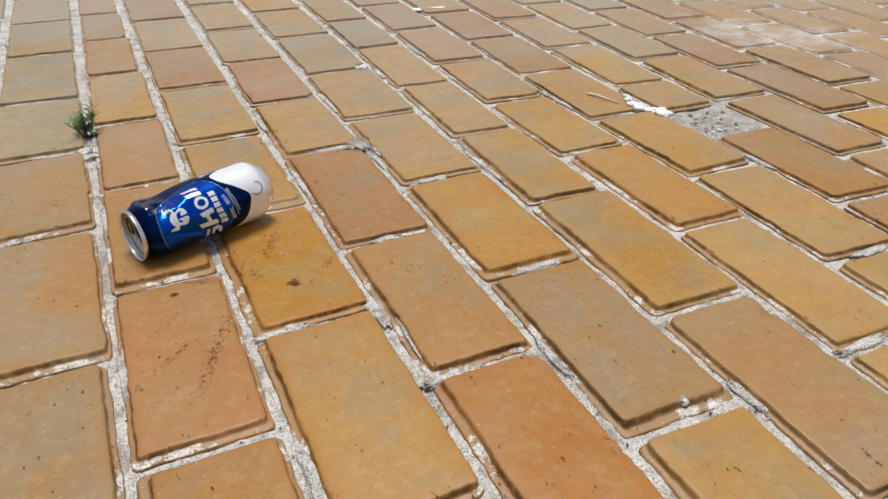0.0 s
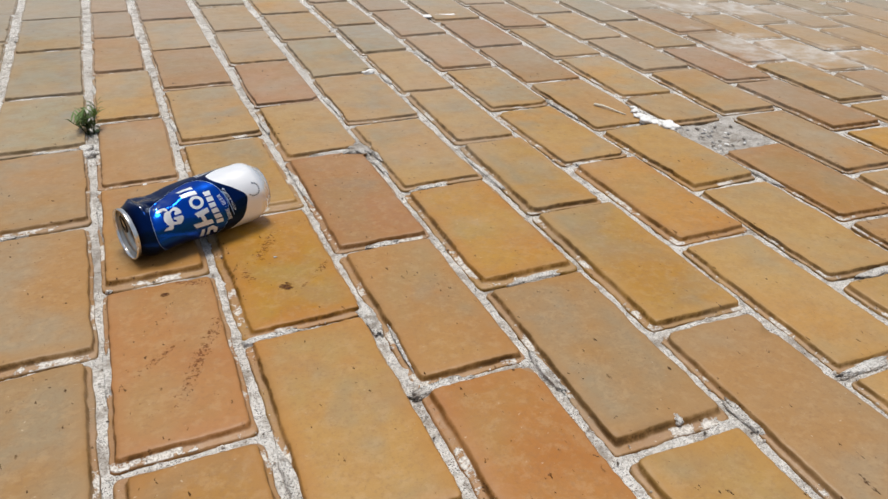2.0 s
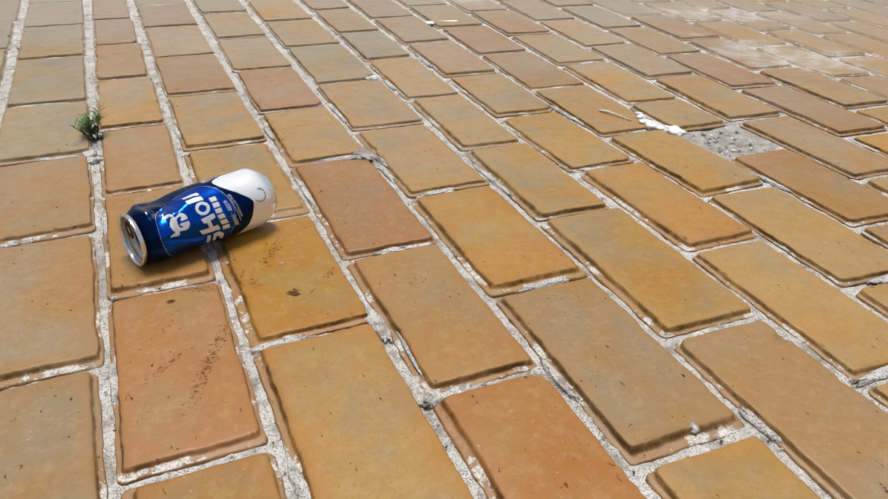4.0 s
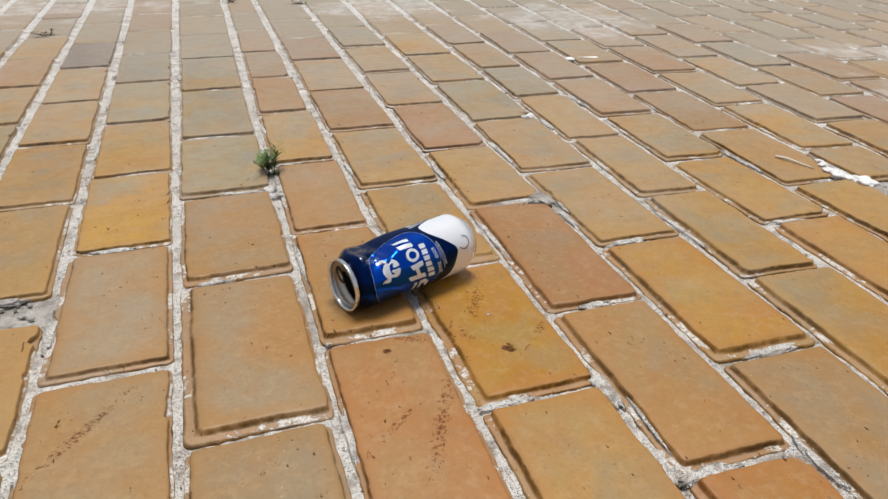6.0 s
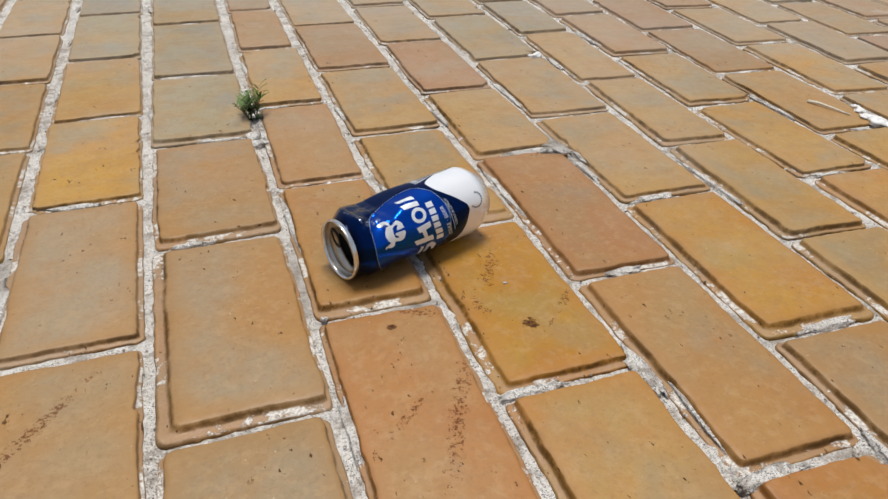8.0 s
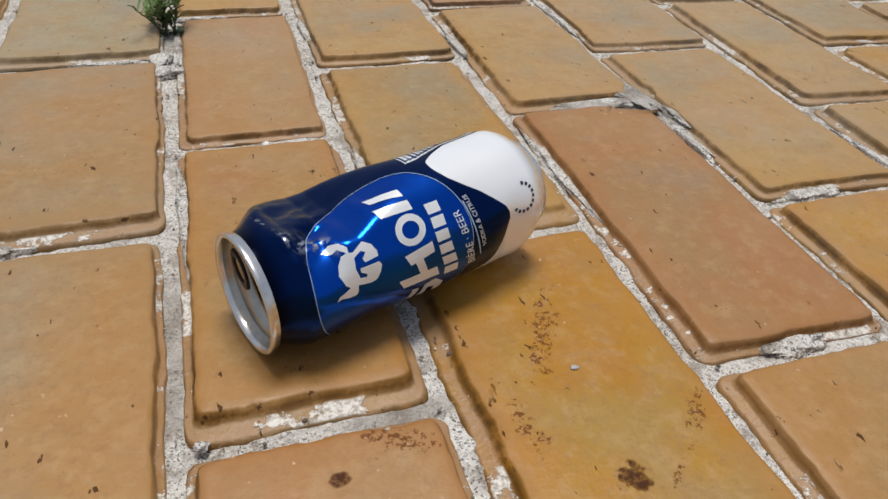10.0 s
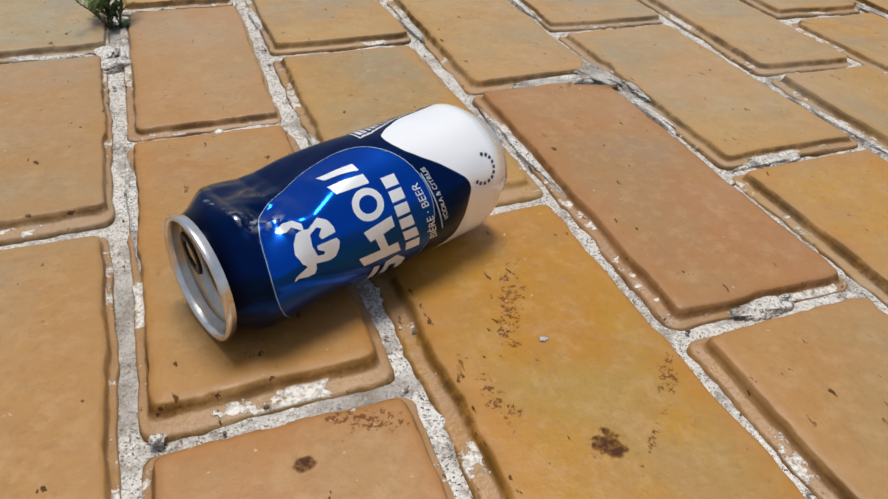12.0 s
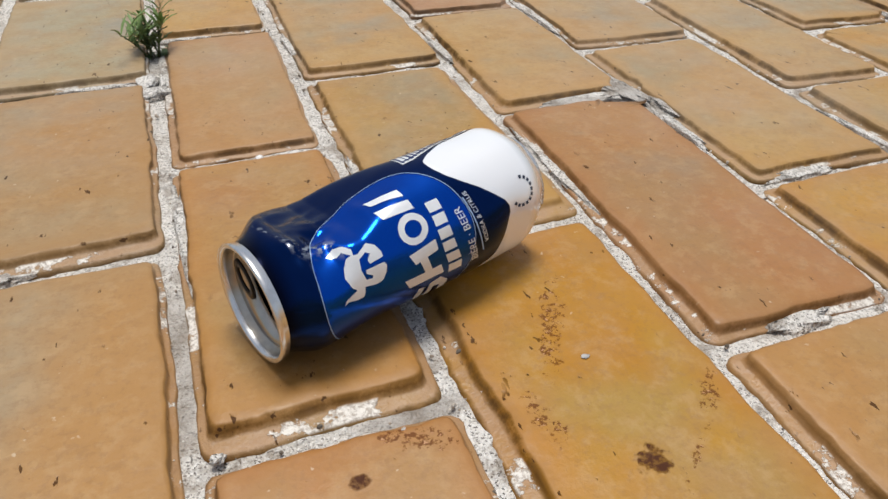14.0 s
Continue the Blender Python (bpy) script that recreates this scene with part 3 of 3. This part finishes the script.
def can_point(s, phi, lift=0.0):
    """A place on the can's skin; phi in degrees from straight up towards the open side."""
    r = can_radius(s) - can_dent(s, phi) + lift
    a = radians(phi)
    return axis_at(s) + (Vector((0, 0, 1)) * math.cos(a) + can_front * math.sin(a)) * r


SWOOP = ((-180, 0.088), (-110, 0.095), (-60, 0.137), (-22, 0.1345), (-17, 0.116), (-13, 0.105), (-4, 0.0935), (3, 0.0880), (10, 0.0878), (16, 0.0887), (25, 0.0914), (35, 0.0973), (44, 0.1039),
         (55, 0.1106), (63, 0.1155), (69, 0.1174), (75, 0.1178), (81, 0.1170), (97, 0.1147), (113, 0.1103), (140, 0.098), (180, 0.088))


def swoop_at(phi):
    """Where along the can the blue ends and the white begins."""
    p = (phi + 180) % 360 - 180
    return float(np.interp(p, [a for a, _ in SWOOP], [b for _, b in SWOOP]))


def lathe(profile, count, shift=(0, 0)):
    """A turned shape round the can's axis: rows of s and radius."""
    verts = []
    for s, r in profile:
        for i in range(count):
            a = math.tau * i / count
            verts.append(axis_at(s) + (Vector((0, 0, 1)) * math.cos(a) + can_front * math.sin(a)) * r)
    return verts


def build_can():
    can = new("drink_can")
    can.location = (*CAN_START.xy, 0.003)
    bpy.context.view_layer.update()
    base = can.matrix_world.inverted()

    def skin(name, verts, faces, material, parent, label="", smooth=True):
        mesh = bpy.data.meshes.new(name)
        mesh.from_pydata([base @ Vector(v) for v in verts], [], faces)
        return part_mesh(name, mesh, material, parent, label, smooth)

    # body with foot and domed base
    rows, count = 150, 168
    verts, swoop, neck, crease, oval, foot = [], [], [], [], [], []
    for r in range(rows):
        s = 0.0005 + (CAN_L - 0.0005) * r / (rows - 1)
        for i in range(count):
            phi = 360 * i / count
            p = (phi + 180) % 360 - 180
            verts.append(can_point(s, p))
            swoop.append(s - swoop_at(p))
            oval.append(math.hypot((s - OVAL[0]) / OVAL[2], (p - OVAL[1]) / OVAL[3]))
            foot.append(min(max((s - 0.128) / 0.014, 0), 1))
            neck.append(min(max(1 - (s - 0.002) / 0.006, 0), 1))
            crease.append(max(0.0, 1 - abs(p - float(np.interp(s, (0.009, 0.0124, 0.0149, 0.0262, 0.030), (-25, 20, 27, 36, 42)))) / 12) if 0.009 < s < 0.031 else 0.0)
    faces = grid_faces(rows, count)
    for s, r in ((CAN_L + 0.0012, 0.0235), (CAN_L + 0.0004, 0.0222), (CAN_L - 0.006, 0.014), (CAN_L - 0.009, 0.001)):
        start = len(verts) - count
        for i in range(count):
            a = math.tau * i / count
            verts.append(axis_at(s) + (Vector((0, 0, 1)) * math.cos(a) + can_front * math.sin(a)) * r)
            swoop.append(0.02), oval.append(2.0), neck.append(0.0), crease.append(0.0), foot.append(1.0)
            faces.append((start + i, start + (i + 1) % count, start + count + (i + 1) % count, start + count + i))
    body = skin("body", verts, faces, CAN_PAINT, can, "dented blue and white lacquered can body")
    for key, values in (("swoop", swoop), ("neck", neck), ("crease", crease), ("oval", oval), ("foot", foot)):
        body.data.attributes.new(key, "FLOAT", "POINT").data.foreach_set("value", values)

    # rolled rim and sunk lid
    rim = [(0.0008, 0.0262), (-0.0012, 0.0268), (-0.0026, 0.0272), (-0.0034, 0.0268), (-0.0036, 0.0260), (-0.0032, 0.0252), (-0.0022, 0.0247), (-0.0008, 0.0245)]
    skin("rim", lathe(rim, 72), grid_faces(len(rim), 72), ALUMINIUM, can, "bare aluminium rolled rim")
    n = 72
    lid = [v for v in lathe([(-0.0010, 0.0246), (0.0022, 0.0243), (0.0034, 0.0236), (0.0030, 0.0228), (0.0020, 0.0222)], n)]
    hole, lip = [], []
    for i in range(n):
        a = math.atan2(0.69, -0.72) - math.tau * i / n
        along, across = 0.0172 * math.cos(a), 0.0122 * math.sin(a)
        up, side = -0.72 * along + 0.69 * across - 0.0022, 0.69 * along + 0.72 * across + 0.0020
        for store, deep in ((hole, 0.0020), (lip, 0.0065)):
            store.append(axis_at(deep) + Vector((0, 0, 1)) * up + can_front * side)
    lid_part = skin("lid", lid + hole + lip, grid_faces(7, n), DULL_ALUMINIUM, can, "dull bare aluminium lid with an open mouth")
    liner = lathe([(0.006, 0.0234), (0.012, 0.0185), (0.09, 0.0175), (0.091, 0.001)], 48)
    skin("inside", liner, grid_faces(4, 48), DARK_TIN, can, "inside of the can, coloured near-black as shade")
    # pull tab: a flat ring with a rivet
    tab = []
    for deep, grow in ((0.0004, 1.0), (-0.0006, 0.96), (-0.0006, 0.62), (0.0004, 0.58)):
        for i in range(40):
            a = math.tau * i / 40
            along, across = 0.0095 * grow * math.cos(a), 0.0062 * grow * math.sin(a)
            up, side = -0.72 * along + 0.69 * across + 0.0075, 0.69 * along + 0.72 * across - 0.0072
            tab.append(axis_at(deep) + Vector((0, 0, 1)) * up + can_front * side)
    tab_faces = grid_faces(4, 40) + [(120 + i, 120 + (i + 1) % 40, (i + 1) % 40, i) for i in range(40)]
    skin("pull_tab", tab, tab_faces, DARK_TIN, lid_part, "dark pull tab")

    # printing, laid a hair above the lacquer
    def flat(name, outline, material, label, cuts=10, lift=0.00018, holes=()):
        """A printed patch from an outline of (s, phi) corners, cut fine enough to follow the skin."""
        bm = bmesh.new()
        loop = [bm.verts.new((s * 1000, phi * 0.576, 0)) for s, phi in outline]
        bm.faces.new(loop)
        bm.normal_update()
        bmesh.ops.triangulate(bm, faces=bm.faces[:])
        for _ in range(3):
            long_edges = [e for e in bm.edges if e.calc_length() > 2.5]
            if long_edges:
                bmesh.ops.subdivide_edges(bm, edges=long_edges, cuts=1)
                bmesh.ops.triangulate(bm, faces=bm.faces[:])
        for v in bm.verts:
            v.co = base @ can_point(v.co.x / 1000, v.co.y / 0.576, lift)
        return part(name, bm, material, body, label)

    def band(name, middle, half, material, label, closed=False, lift=0.00018):
        """A printed line of the given half width along (s, phi) places."""
        pts = [Vector((s * 1000, phi * 0.576)) for s, phi in middle]
        verts = []
        for side in (-1, 1):
            for i, p in enumerate(pts):
                q0, q1 = (pts[i - 1], pts[(i + 1) % len(pts)]) if closed else (pts[max(i - 1, 0)], pts[min(i + 1, len(pts) - 1)])
                d = (q1 - q0).normalized()
                q = p + Vector((-d.y, d.x)) * half * side
                verts.append(can_point(q.x / 1000, q.y / 0.576, lift))
        return skin(name, verts, grid_faces(2, len(pts), closed), material, body, label)

    def ellipse(s0, p0, ws, wp, n=40, turn=0.0, start=0.0, end=360.0):
        out = []
        for i in range(n):
            a = radians(start + (end - start) * i / (n if end - start >= 360 else n - 1))
            x, y = ws * math.cos(a), wp * 0.576 / 1000 * math.sin(a)
            out.append((s0 + x * math.cos(turn) - y * math.sin(turn), p0 + (x * math.sin(turn) + y * math.cos(turn)) * 1000 / 0.576))
        return out

    band("oval_line", ellipse(*OVAL, 160), 0.16, PRINT_PALE, "thin pale oval line", closed=True)
    # emblem: a plain white notched shape with two curved tips
    flat("emblem", [(0.0401, 48), (0.0436, 52), (0.0452, 58), (0.0452, 62), (0.0387, 63), (0.0379, 60), (0.0400, 56), (0.0382, 54), (0.0346, 57), (0.0340, 65), (0.0352, 73), (0.0381, 74), (0.0386, 72),
                    (0.0359, 69), (0.0359, 66), (0.0449, 66), (0.0459, 69), (0.0450, 74), (0.0428, 79), (0.0398, 80), (0.0340, 78), (0.0304, 78), (0.0282, 74), (0.0267, 66), (0.0279, 59), (0.0300, 53), (0.0321, 52), (0.0349, 53)],
         PRINT_WHITE, "plain white notched emblem")
    flat("emblem_tip", [(0.0240, 45), (0.0281, 41), (0.0313, 43), (0.0334, 48), (0.0330, 53), (0.0312, 50), (0.0298, 47), (0.0277, 49), (0.0258, 48)], PRINT_WHITE, "white curved tip")
    flat("emblem_tip", [(0.0234, 84), (0.0244, 81), (0.0278, 79), (0.0307, 77), (0.0340, 77), (0.0336, 82), (0.0326, 85), (0.0294, 85), (0.0254, 83)], PRINT_WHITE, "white curved tip")
    # brand name as plain bars, a ring and blocks
    flat("slanted_bar", [(0.0516, 13), (0.0529, 21), (0.0670, 27), (0.0668, 19)], PRINT_WHITE, "slanted white bar")
    flat("slanted_bar", [(0.0512, 29), (0.0522, 38), (0.0681, 39), (0.0676, 31)], PRINT_WHITE, "slanted white bar")
    band("printed_ring", ellipse(0.0634, 53.0, 0.0058, 9.4, 48), 1.55, PRINT_WHITE, "white printed ring", closed=True)
    flat("slanted_bar", [(0.0535, 90), (0.0562, 99), (0.0760, 101), (0.0740, 91)], PRINT_WHITE, "slanted white bar")
    flat("slanted_bar", [(0.0574, 71), (0.0599, 80), (0.0727, 76), (0.0720, 67)], PRINT_WHITE, "slanted white bar")
    flat("printed_block", [(0.0620, 78), (0.0662, 77), (0.0690, 92), (0.0650, 92)], PRINT_WHITE, "white printed block")
    flat("printed_block", [(0.0618, 106), (0.0612, 128), (0.0652, 128), (0.0656, 108)], PRINT_WHITE, "white printed block")
    flat("printed_block", [(0.0685, 107), (0.0746, 105), (0.0800, 114), (0.0800, 128), (0.0765, 128), (0.0755, 117), (0.0718, 115), (0.0716, 128), (0.0680, 128)], PRINT_WHITE, "white printed block")
    # second name: six plain upright bars
    round_at = (37, 50, 61, 71, 83, 98)
    for i in range(6):
        p = 104 - i * 11.3
        for_p = [float(np.interp(q, round_at, (0.0736, 0.0743, 0.0743, 0.0750, 0.0764, 0.0790))) for q in (p, p - 8.6)]
        to_p = [float(np.interp(q, round_at, (0.0806, 0.0810, 0.0812, 0.0820, 0.0836, 0.0866))) for q in (p, p - 8.6)]
        flat("name_bar", [(for_p[0], p), (for_p[1], p - 8.6), (to_p[1], p - 8.6), (to_p[0], p)], PRINT_WHITE, "plain white bar")

    def writing(text, s, phi, size, slope, material, label):
        """Words that run round the can, their tops towards the lid."""
        curve = bpy.data.curves.new("words", "FONT")
        curve.body, curve.size = text, size
        ob = bpy.data.objects.new("words", curve)
        scene.collection.objects.link(ob)
        bpy.context.view_layer.update()
        mesh = bpy.data.meshes.new_from_object(ob.evaluated_get(bpy.context.evaluated_depsgraph_get()))
        bpy.data.objects.remove(ob)
        for v in mesh.vertices:
            p = phi - degrees_of(v.co.x)
            v.co = base @ can_point(s - (phi - p) * slope - v.co.y, p, 0.0002)
        part_mesh("printed_words", mesh, material, body, label)

    writing("BI\u00c8RE \u00b7 BEER", 0.0968, 104, 0.0056, 0.00014, PRINT_WHITE, "small white printed words")
    writing("VODKA & CITRUS", 0.1026, 90, 0.0034, 0.00014, PRINT_WHITE, "tiny white printed words")
    band("printed_line", [(0.0994 - i * 0.00058, 97 - i * 4.6) for i in range(12)], 0.34, PRINT_PALE, "tiny unreadable printed line")
    # round mark near the base, ringed by tiny dark dashes
    for i in range(11):
        a0 = -85 + i * 21.5
        band("mark_dash", ellipse(0.1265, 62, 0.0068, 12.0, 4, 0.0, a0, a0 + 13), 0.85, PRINT_DARK, "tiny dark printed dash")
    # a pale panel of bars and fine print on the far side
    panel_s, panel_p = (0.080, 0.086, 0.092, 0.104, 0.116, 0.128), (-4, -4.5, -8, -14.5, -18.5, -23)
    flat("print_panel", [*zip(panel_s, panel_p), (0.128, -48), (0.080, -48)], PRINT_WHITE, "pale panel of fine print")
    for i in range(17):
        s = 0.0812 + i * 0.0028
        p = float(np.interp(s, panel_s, panel_p)) - 1.5
        band("panel_bar", [(s, p - j * 2.6) for j in range(9)], (0.55, 0.3, 0.7)[i % 3], PRINT_NAVY, "dark blue printed bar", lift=0.0003)
    band("panel_edge", [(s, float(np.interp(s, panel_s, panel_p)) - 3.6) for s in np.linspace(0.081, 0.127, 24)], 0.45, PRINT_NAVY, "dark blue printed line", lift=0.00034)
    return tagged(can, "empty dented blue and white drink can lying on brick paving", "can")


def degrees_of(arc):
    """The angle round the can of a length along its skin."""
    return math.degrees(arc / CAN_R)


drink_can = build_can()


# ---- weeds in the joints ----
def leaf_blade(bm, root, way, up, length, width):
    side = way.cross(up).normalized() * width
    rows = []
    for i in range(5):
        f = i / 4
        c = root + way * length * f + up * length * (0.25 * f - 0.35 * f * f)
        w = math.sin(math.pi * (0.12 + 0.86 * f)) * 0.5
        rows.append([bm.verts.new(c - side * w + up * width * 0.2), bm.verts.new(c), bm.verts.new(c + side * w + up * width * 0.2)])
    for r0, r1 in zip(rows, rows[1:]):
        for i in range(2):
            bm.faces.new((r0[i], r0[i + 1], r1[i + 1], r1[i]))


def stalk(bm, points, thick, sides=5):
    rows = []
    for i, p in enumerate(points):
        r = thick * (1 - 0.6 * i / (len(points) - 1))
        way = (points[min(i + 1, len(points) - 1)] - points[max(i - 1, 0)]).normalized()
        across = way.orthogonal().normalized()
        other = way.cross(across)
        rows.append([bm.verts.new(p + (across * math.cos(math.tau * a / sides) + other * math.sin(math.tau * a / sides)) * r) for a in range(sides)])
    for r0, r1 in zip(rows, rows[1:]):
        for i in range(sides):
            bm.faces.new((r0[i], r0[(i + 1) % sides], r1[(i + 1) % sides], r1[i]))
    bm.faces.new(rows[-1])
    bm.faces.new(rows[0][::-1])


def weed(x, y, height, stems, spread_out, label, dry=False, seed=3):
    dice = random.Random(seed)
    plant = new("weed")
    plant.location = (x, y, -0.002)
    leaves, low = bmesh.new(), bmesh.new()
    for s in range(stems):
        turn = dice.uniform(0, math.tau)
        lean = Vector((math.cos(turn), math.sin(turn), 0)) * spread_out * dice.uniform(0.2, 1.0)
        tall = height * dice.uniform(0.5, 1.0)
        root = Vector((dice.uniform(-1, 1) * 0.006, dice.uniform(-1, 1) * 0.008, 0))
        path = [root + lean * (f ** 1.4) + Vector((0, 0, tall * f)) for f in (0, 0.25, 0.5, 0.75, 1)]
        shoot = bmesh.new()
        stalk(shoot, path, 0.0009 if not dry else 0.0006)
        part("stem", shoot, DRY if dry else STEM, plant)
        for i in range(3 if dry else 13):
            f = dice.uniform(0.15, 1.0)
            at = root + lean * (f ** 1.4) + Vector((0, 0, tall * f))
            a = dice.uniform(0, math.tau)
            way = Vector((math.cos(a), math.sin(a), dice.uniform(0.3, 1.1) if dry else dice.uniform(0.5, 1.6))).normalized()
            leaf_blade(leaves if f > 0.45 else low, at, way, Vector((0, 0, 1)), dice.uniform(0.007, 0.013) if dry else dice.uniform(0.013, 0.024), dice.uniform(0.0024, 0.0036))
    for i in range(26):
        a = dice.uniform(0, math.tau)
        leaf_blade(low, Vector((dice.uniform(-0.6, 1) * 0.022, dice.uniform(-1, 1) * 0.008, 0.001)), Vector((math.cos(a), math.sin(a), 0.25)).normalized(), Vector((0, 0, 1)), 0.012, 0.0024)
    part("upper_leaves", leaves, DRY if dry else LEAF, plant)
    part("lower_leaves", low, DRY if dry else LEAF_DARK, plant, "dark withered lower leaves")
    return tagged(plant, label, "weed", "weeds in the joints")


weed(-0.022, 1.142, 0.036, 8, 0.028, "small green narrow-leaved weed growing in a mortar joint", seed=5)
weed(-0.455, 2.235, 0.016, 9, 0.045, "dry brown withered weed flat in a joint", dry=True, seed=8)
weed(-0.10, 2.86, 0.055, 6, 0.030, "thin dark weed in a far mortar joint", dry=True, seed=12)
weed(0.02, 2.62, 0.020, 7, 0.040, "low dry weed in a far mortar joint", dry=True, seed=15)
weed(0.23, 2.55, 0.012, 7, 0.050, "low dry weed in a far mortar joint", dry=True, seed=18)


# ---- loose crumbs, stones and scraps ----
def lump(name, x, y, z, size, material, label, category, seed, group="", squash=0.6, turn=0.0):
    bm = bmesh.new()
    bmesh.ops.create_icosphere(bm, subdivisions=3, radius=1.0)
    for v in bm.verts:
        f = 1 + 0.5 * noise.noise(v.co * 1.6 + Vector((seed * 3.1, 0, 0))) + 0.32 * noise.noise(v.co * 4.3 + Vector((0, seed, 0)))
        v.co = Vector((v.co.x * size[0] * f, v.co.y * size[1] * f, v.co.z * size[2] * f))
    ob = part(name, bm, material)
    ob.matrix_world = pose(x, y, z, 0, 0, turn)
    return tagged(ob, label, category, group)


lump("pebble", 0.440, 1.262, 0.005, (0.012, 0.006, 0.006), CHALK, "small white plaster crumb lying on a joint", "pebble", 1, "loose crumbs")
lump("pebble", 0.034, 0.931, 0.002, (0.0028, 0.0022, 0.0018), CHALK, "tiny white crumb in a joint", "pebble", 2, "loose crumbs")
lump("pebble", -0.018, 0.703, 0.0008, (0.0030, 0.0024, 0.0016), MORTAR, "tiny white crumb set in the mortar", "pebble", 3, "loose crumbs")
lump("pebble", 0.371, 0.352, 0.0020, (0.0046, 0.0056, 0.0028), MORTAR, "small pale pebble stuck in the joint", "pebble", 4, "loose crumbs")
lump("pebble", 0.002, 0.776, 0.0008, (0.0030, 0.0034, 0.0022), GREY_STONE, "small grey pebble beside the can", "pebble", 6, "loose crumbs")
lump("pebble", 0.052, 0.690, 0.0022, (0.0024, 0.0020, 0.0016), MORTAR, "tiny white crumb on a brick edge", "pebble", 7, "loose crumbs")
lump("pebble", 0.141, 0.701, 0.0043, (0.0017, 0.0013, 0.0003), GREY_STONE, "tiny grey chip on a brick", "pebble", 9, "loose crumbs")
lump("plaster_smear", 0.757, 1.640, 0.0030, (0.060, 0.016, 0.0028), CHALK, "flat white smear of dried plaster across a joint", "plaster", 14, turn=-10)
dice = random.Random(17)
for x, y, size in ((0.781, 0.942, 0.0055), (0.772, 0.925, 0.0075), (0.766, 0.906, 0.0090), (0.764, 0.888, 0.0115), (0.772, 0.874, 0.0085), (0.780, 0.856, 0.0125), (0.789, 0.845, 0.0060)):
    lump("plaster_scrap", x, y, 0.0040 + size * 0.2, (size, size * dice.uniform(0.7, 1.3), size * dice.uniform(0.30, 0.55)), CHALK,
         "crumbled white plaster scrap lying in a joint", "plaster", 20 + size * 1700, "plaster scraps", turn=dice.uniform(0, 180))
dice = random.Random(31)
for i in range(30):
    lump("rubble_stone", 0.845 + dice.uniform(-0.045, 0.05), 0.815 + dice.uniform(-0.05, 0.045), -0.005, (dice.uniform(0.0012, 0.0036), dice.uniform(0.0012, 0.0036), dice.uniform(0.001, 0.0022)), (GREY_STONE, MORTAR, CHALK, MORTAR)[i % 4],
         "grey broken stone in the hole of a lost brick", "stone", 40 + i, "rubble in the hole")
for i in range(10):
    lump("rubble_stone", -0.295 + dice.uniform(-0.04, 0.04), 0.845 + dice.uniform(-0.03, 0.03), -0.004, (dice.uniform(0.0015, 0.004), dice.uniform(0.0015, 0.004), dice.uniform(0.001, 0.0025)), MORTAR,
         "small grey stone in a gap of the paving", "stone", 70 + i, "rubble in the gap")

straw = bmesh.new()
stalk(straw, [Vector((0.728, 0.975, 0.0065)), Vector((0.733, 0.960, 0.0085)), Vector((0.740, 0.942, 0.0075)), Vector((0.748, 0.918, 0.0058))], 0.0024, 8)
tagged(part("dry_stalk", straw, STRAW), "pale dry straw stalk lying on a brick", "straw")


# ---- the bricks, last: the near ones singly, the far ones joined ----
# broken corners: x, y, size, and whether the break goes through the ledge
FLAWS = [(0.303, 0.930, 0.016, True), (0.325, 0.955, 0.013, True), (0.083, 0.925, 0.011, True)]
NEAR_X, NEAR_Y = (-0.66, 1.30), (0.10, 2.05)


def lay_bricks():
    far = {tone: ([], [], ([], [], [])) for tone in BRICK_TONES}
    for k in range(-60, 90):
        rows = joints_of(k, -6.0, 10.0)
        for y0, y1 in zip(rows, rows[1:]):
            y = (y0 + y1) / 2
            x0, x1 = line_at(k, y), line_at(k + 1, y)
            x = (x0 + x1) / 2
            dice = random.Random(k * 977 + round(y * 1000))
            tone = tone_of(k, y, dice)
            near = NEAR_X[0] < x < NEAR_X[1] and NEAR_Y[0] < y < NEAR_Y[1]
            length, width = y1 - y0 - dice.uniform(0.004, 0.008), x1 - x0 - dice.uniform(0.005, 0.009)
            spare = 0.009 * min(max((math.hypot(x - 0.1, y - 0.65) - 0.25) / 0.8, 0), 1)
            length, width = length - spare, width - spare
            turn = math.atan2(-(line_at(k, y1) - line_at(k, y0)), y1 - y0) + dice.uniform(-0.008, 0.008)
            for (col, at), (share, end) in MISSING.items():
                if col == k and y0 < at < y1:
                    y += length * share / 2 * end
                    length *= 1 - share
            flaws = []
            for fx, fy, size, deep in FLAWS:
                if near and width / 2 - 0.03 < max(abs(fx - x), abs(fy - y) - (length - width) / 2) < width / 2 + 0.012:
                    flaws.append((Matrix.Rotation(-turn, 2) @ Vector((fx - x, fy - y)), size, deep))
            verts, faces, looks = brick_shape(length, width, dice, near, flaws, 1 - 0.45 * min(max((math.hypot(x - 0.1, y - 0.65) - 0.25) / 0.4, 0), 1))
            at = Matrix.Translation((x, y, dice.uniform(-0.0006, 0.0006))) @ Matrix.Rotation(turn, 4, "Z")
            if near:
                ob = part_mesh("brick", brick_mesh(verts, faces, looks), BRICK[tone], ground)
                ob.matrix_world = at
            else:
                v, f, g = far[tone]
                start = len(v)
                v.extend(tuple(at @ Vector(p)) for p in verts)
                f.extend(tuple(i + start for i in face) for face in faces)
                for store, values in zip(g, looks):
                    store.extend(values)
    for tone, (v, f, g) in far.items():
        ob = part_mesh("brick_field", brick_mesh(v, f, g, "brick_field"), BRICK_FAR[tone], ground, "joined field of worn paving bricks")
        tagged(ob, kind="stuff")


lay_bricks()
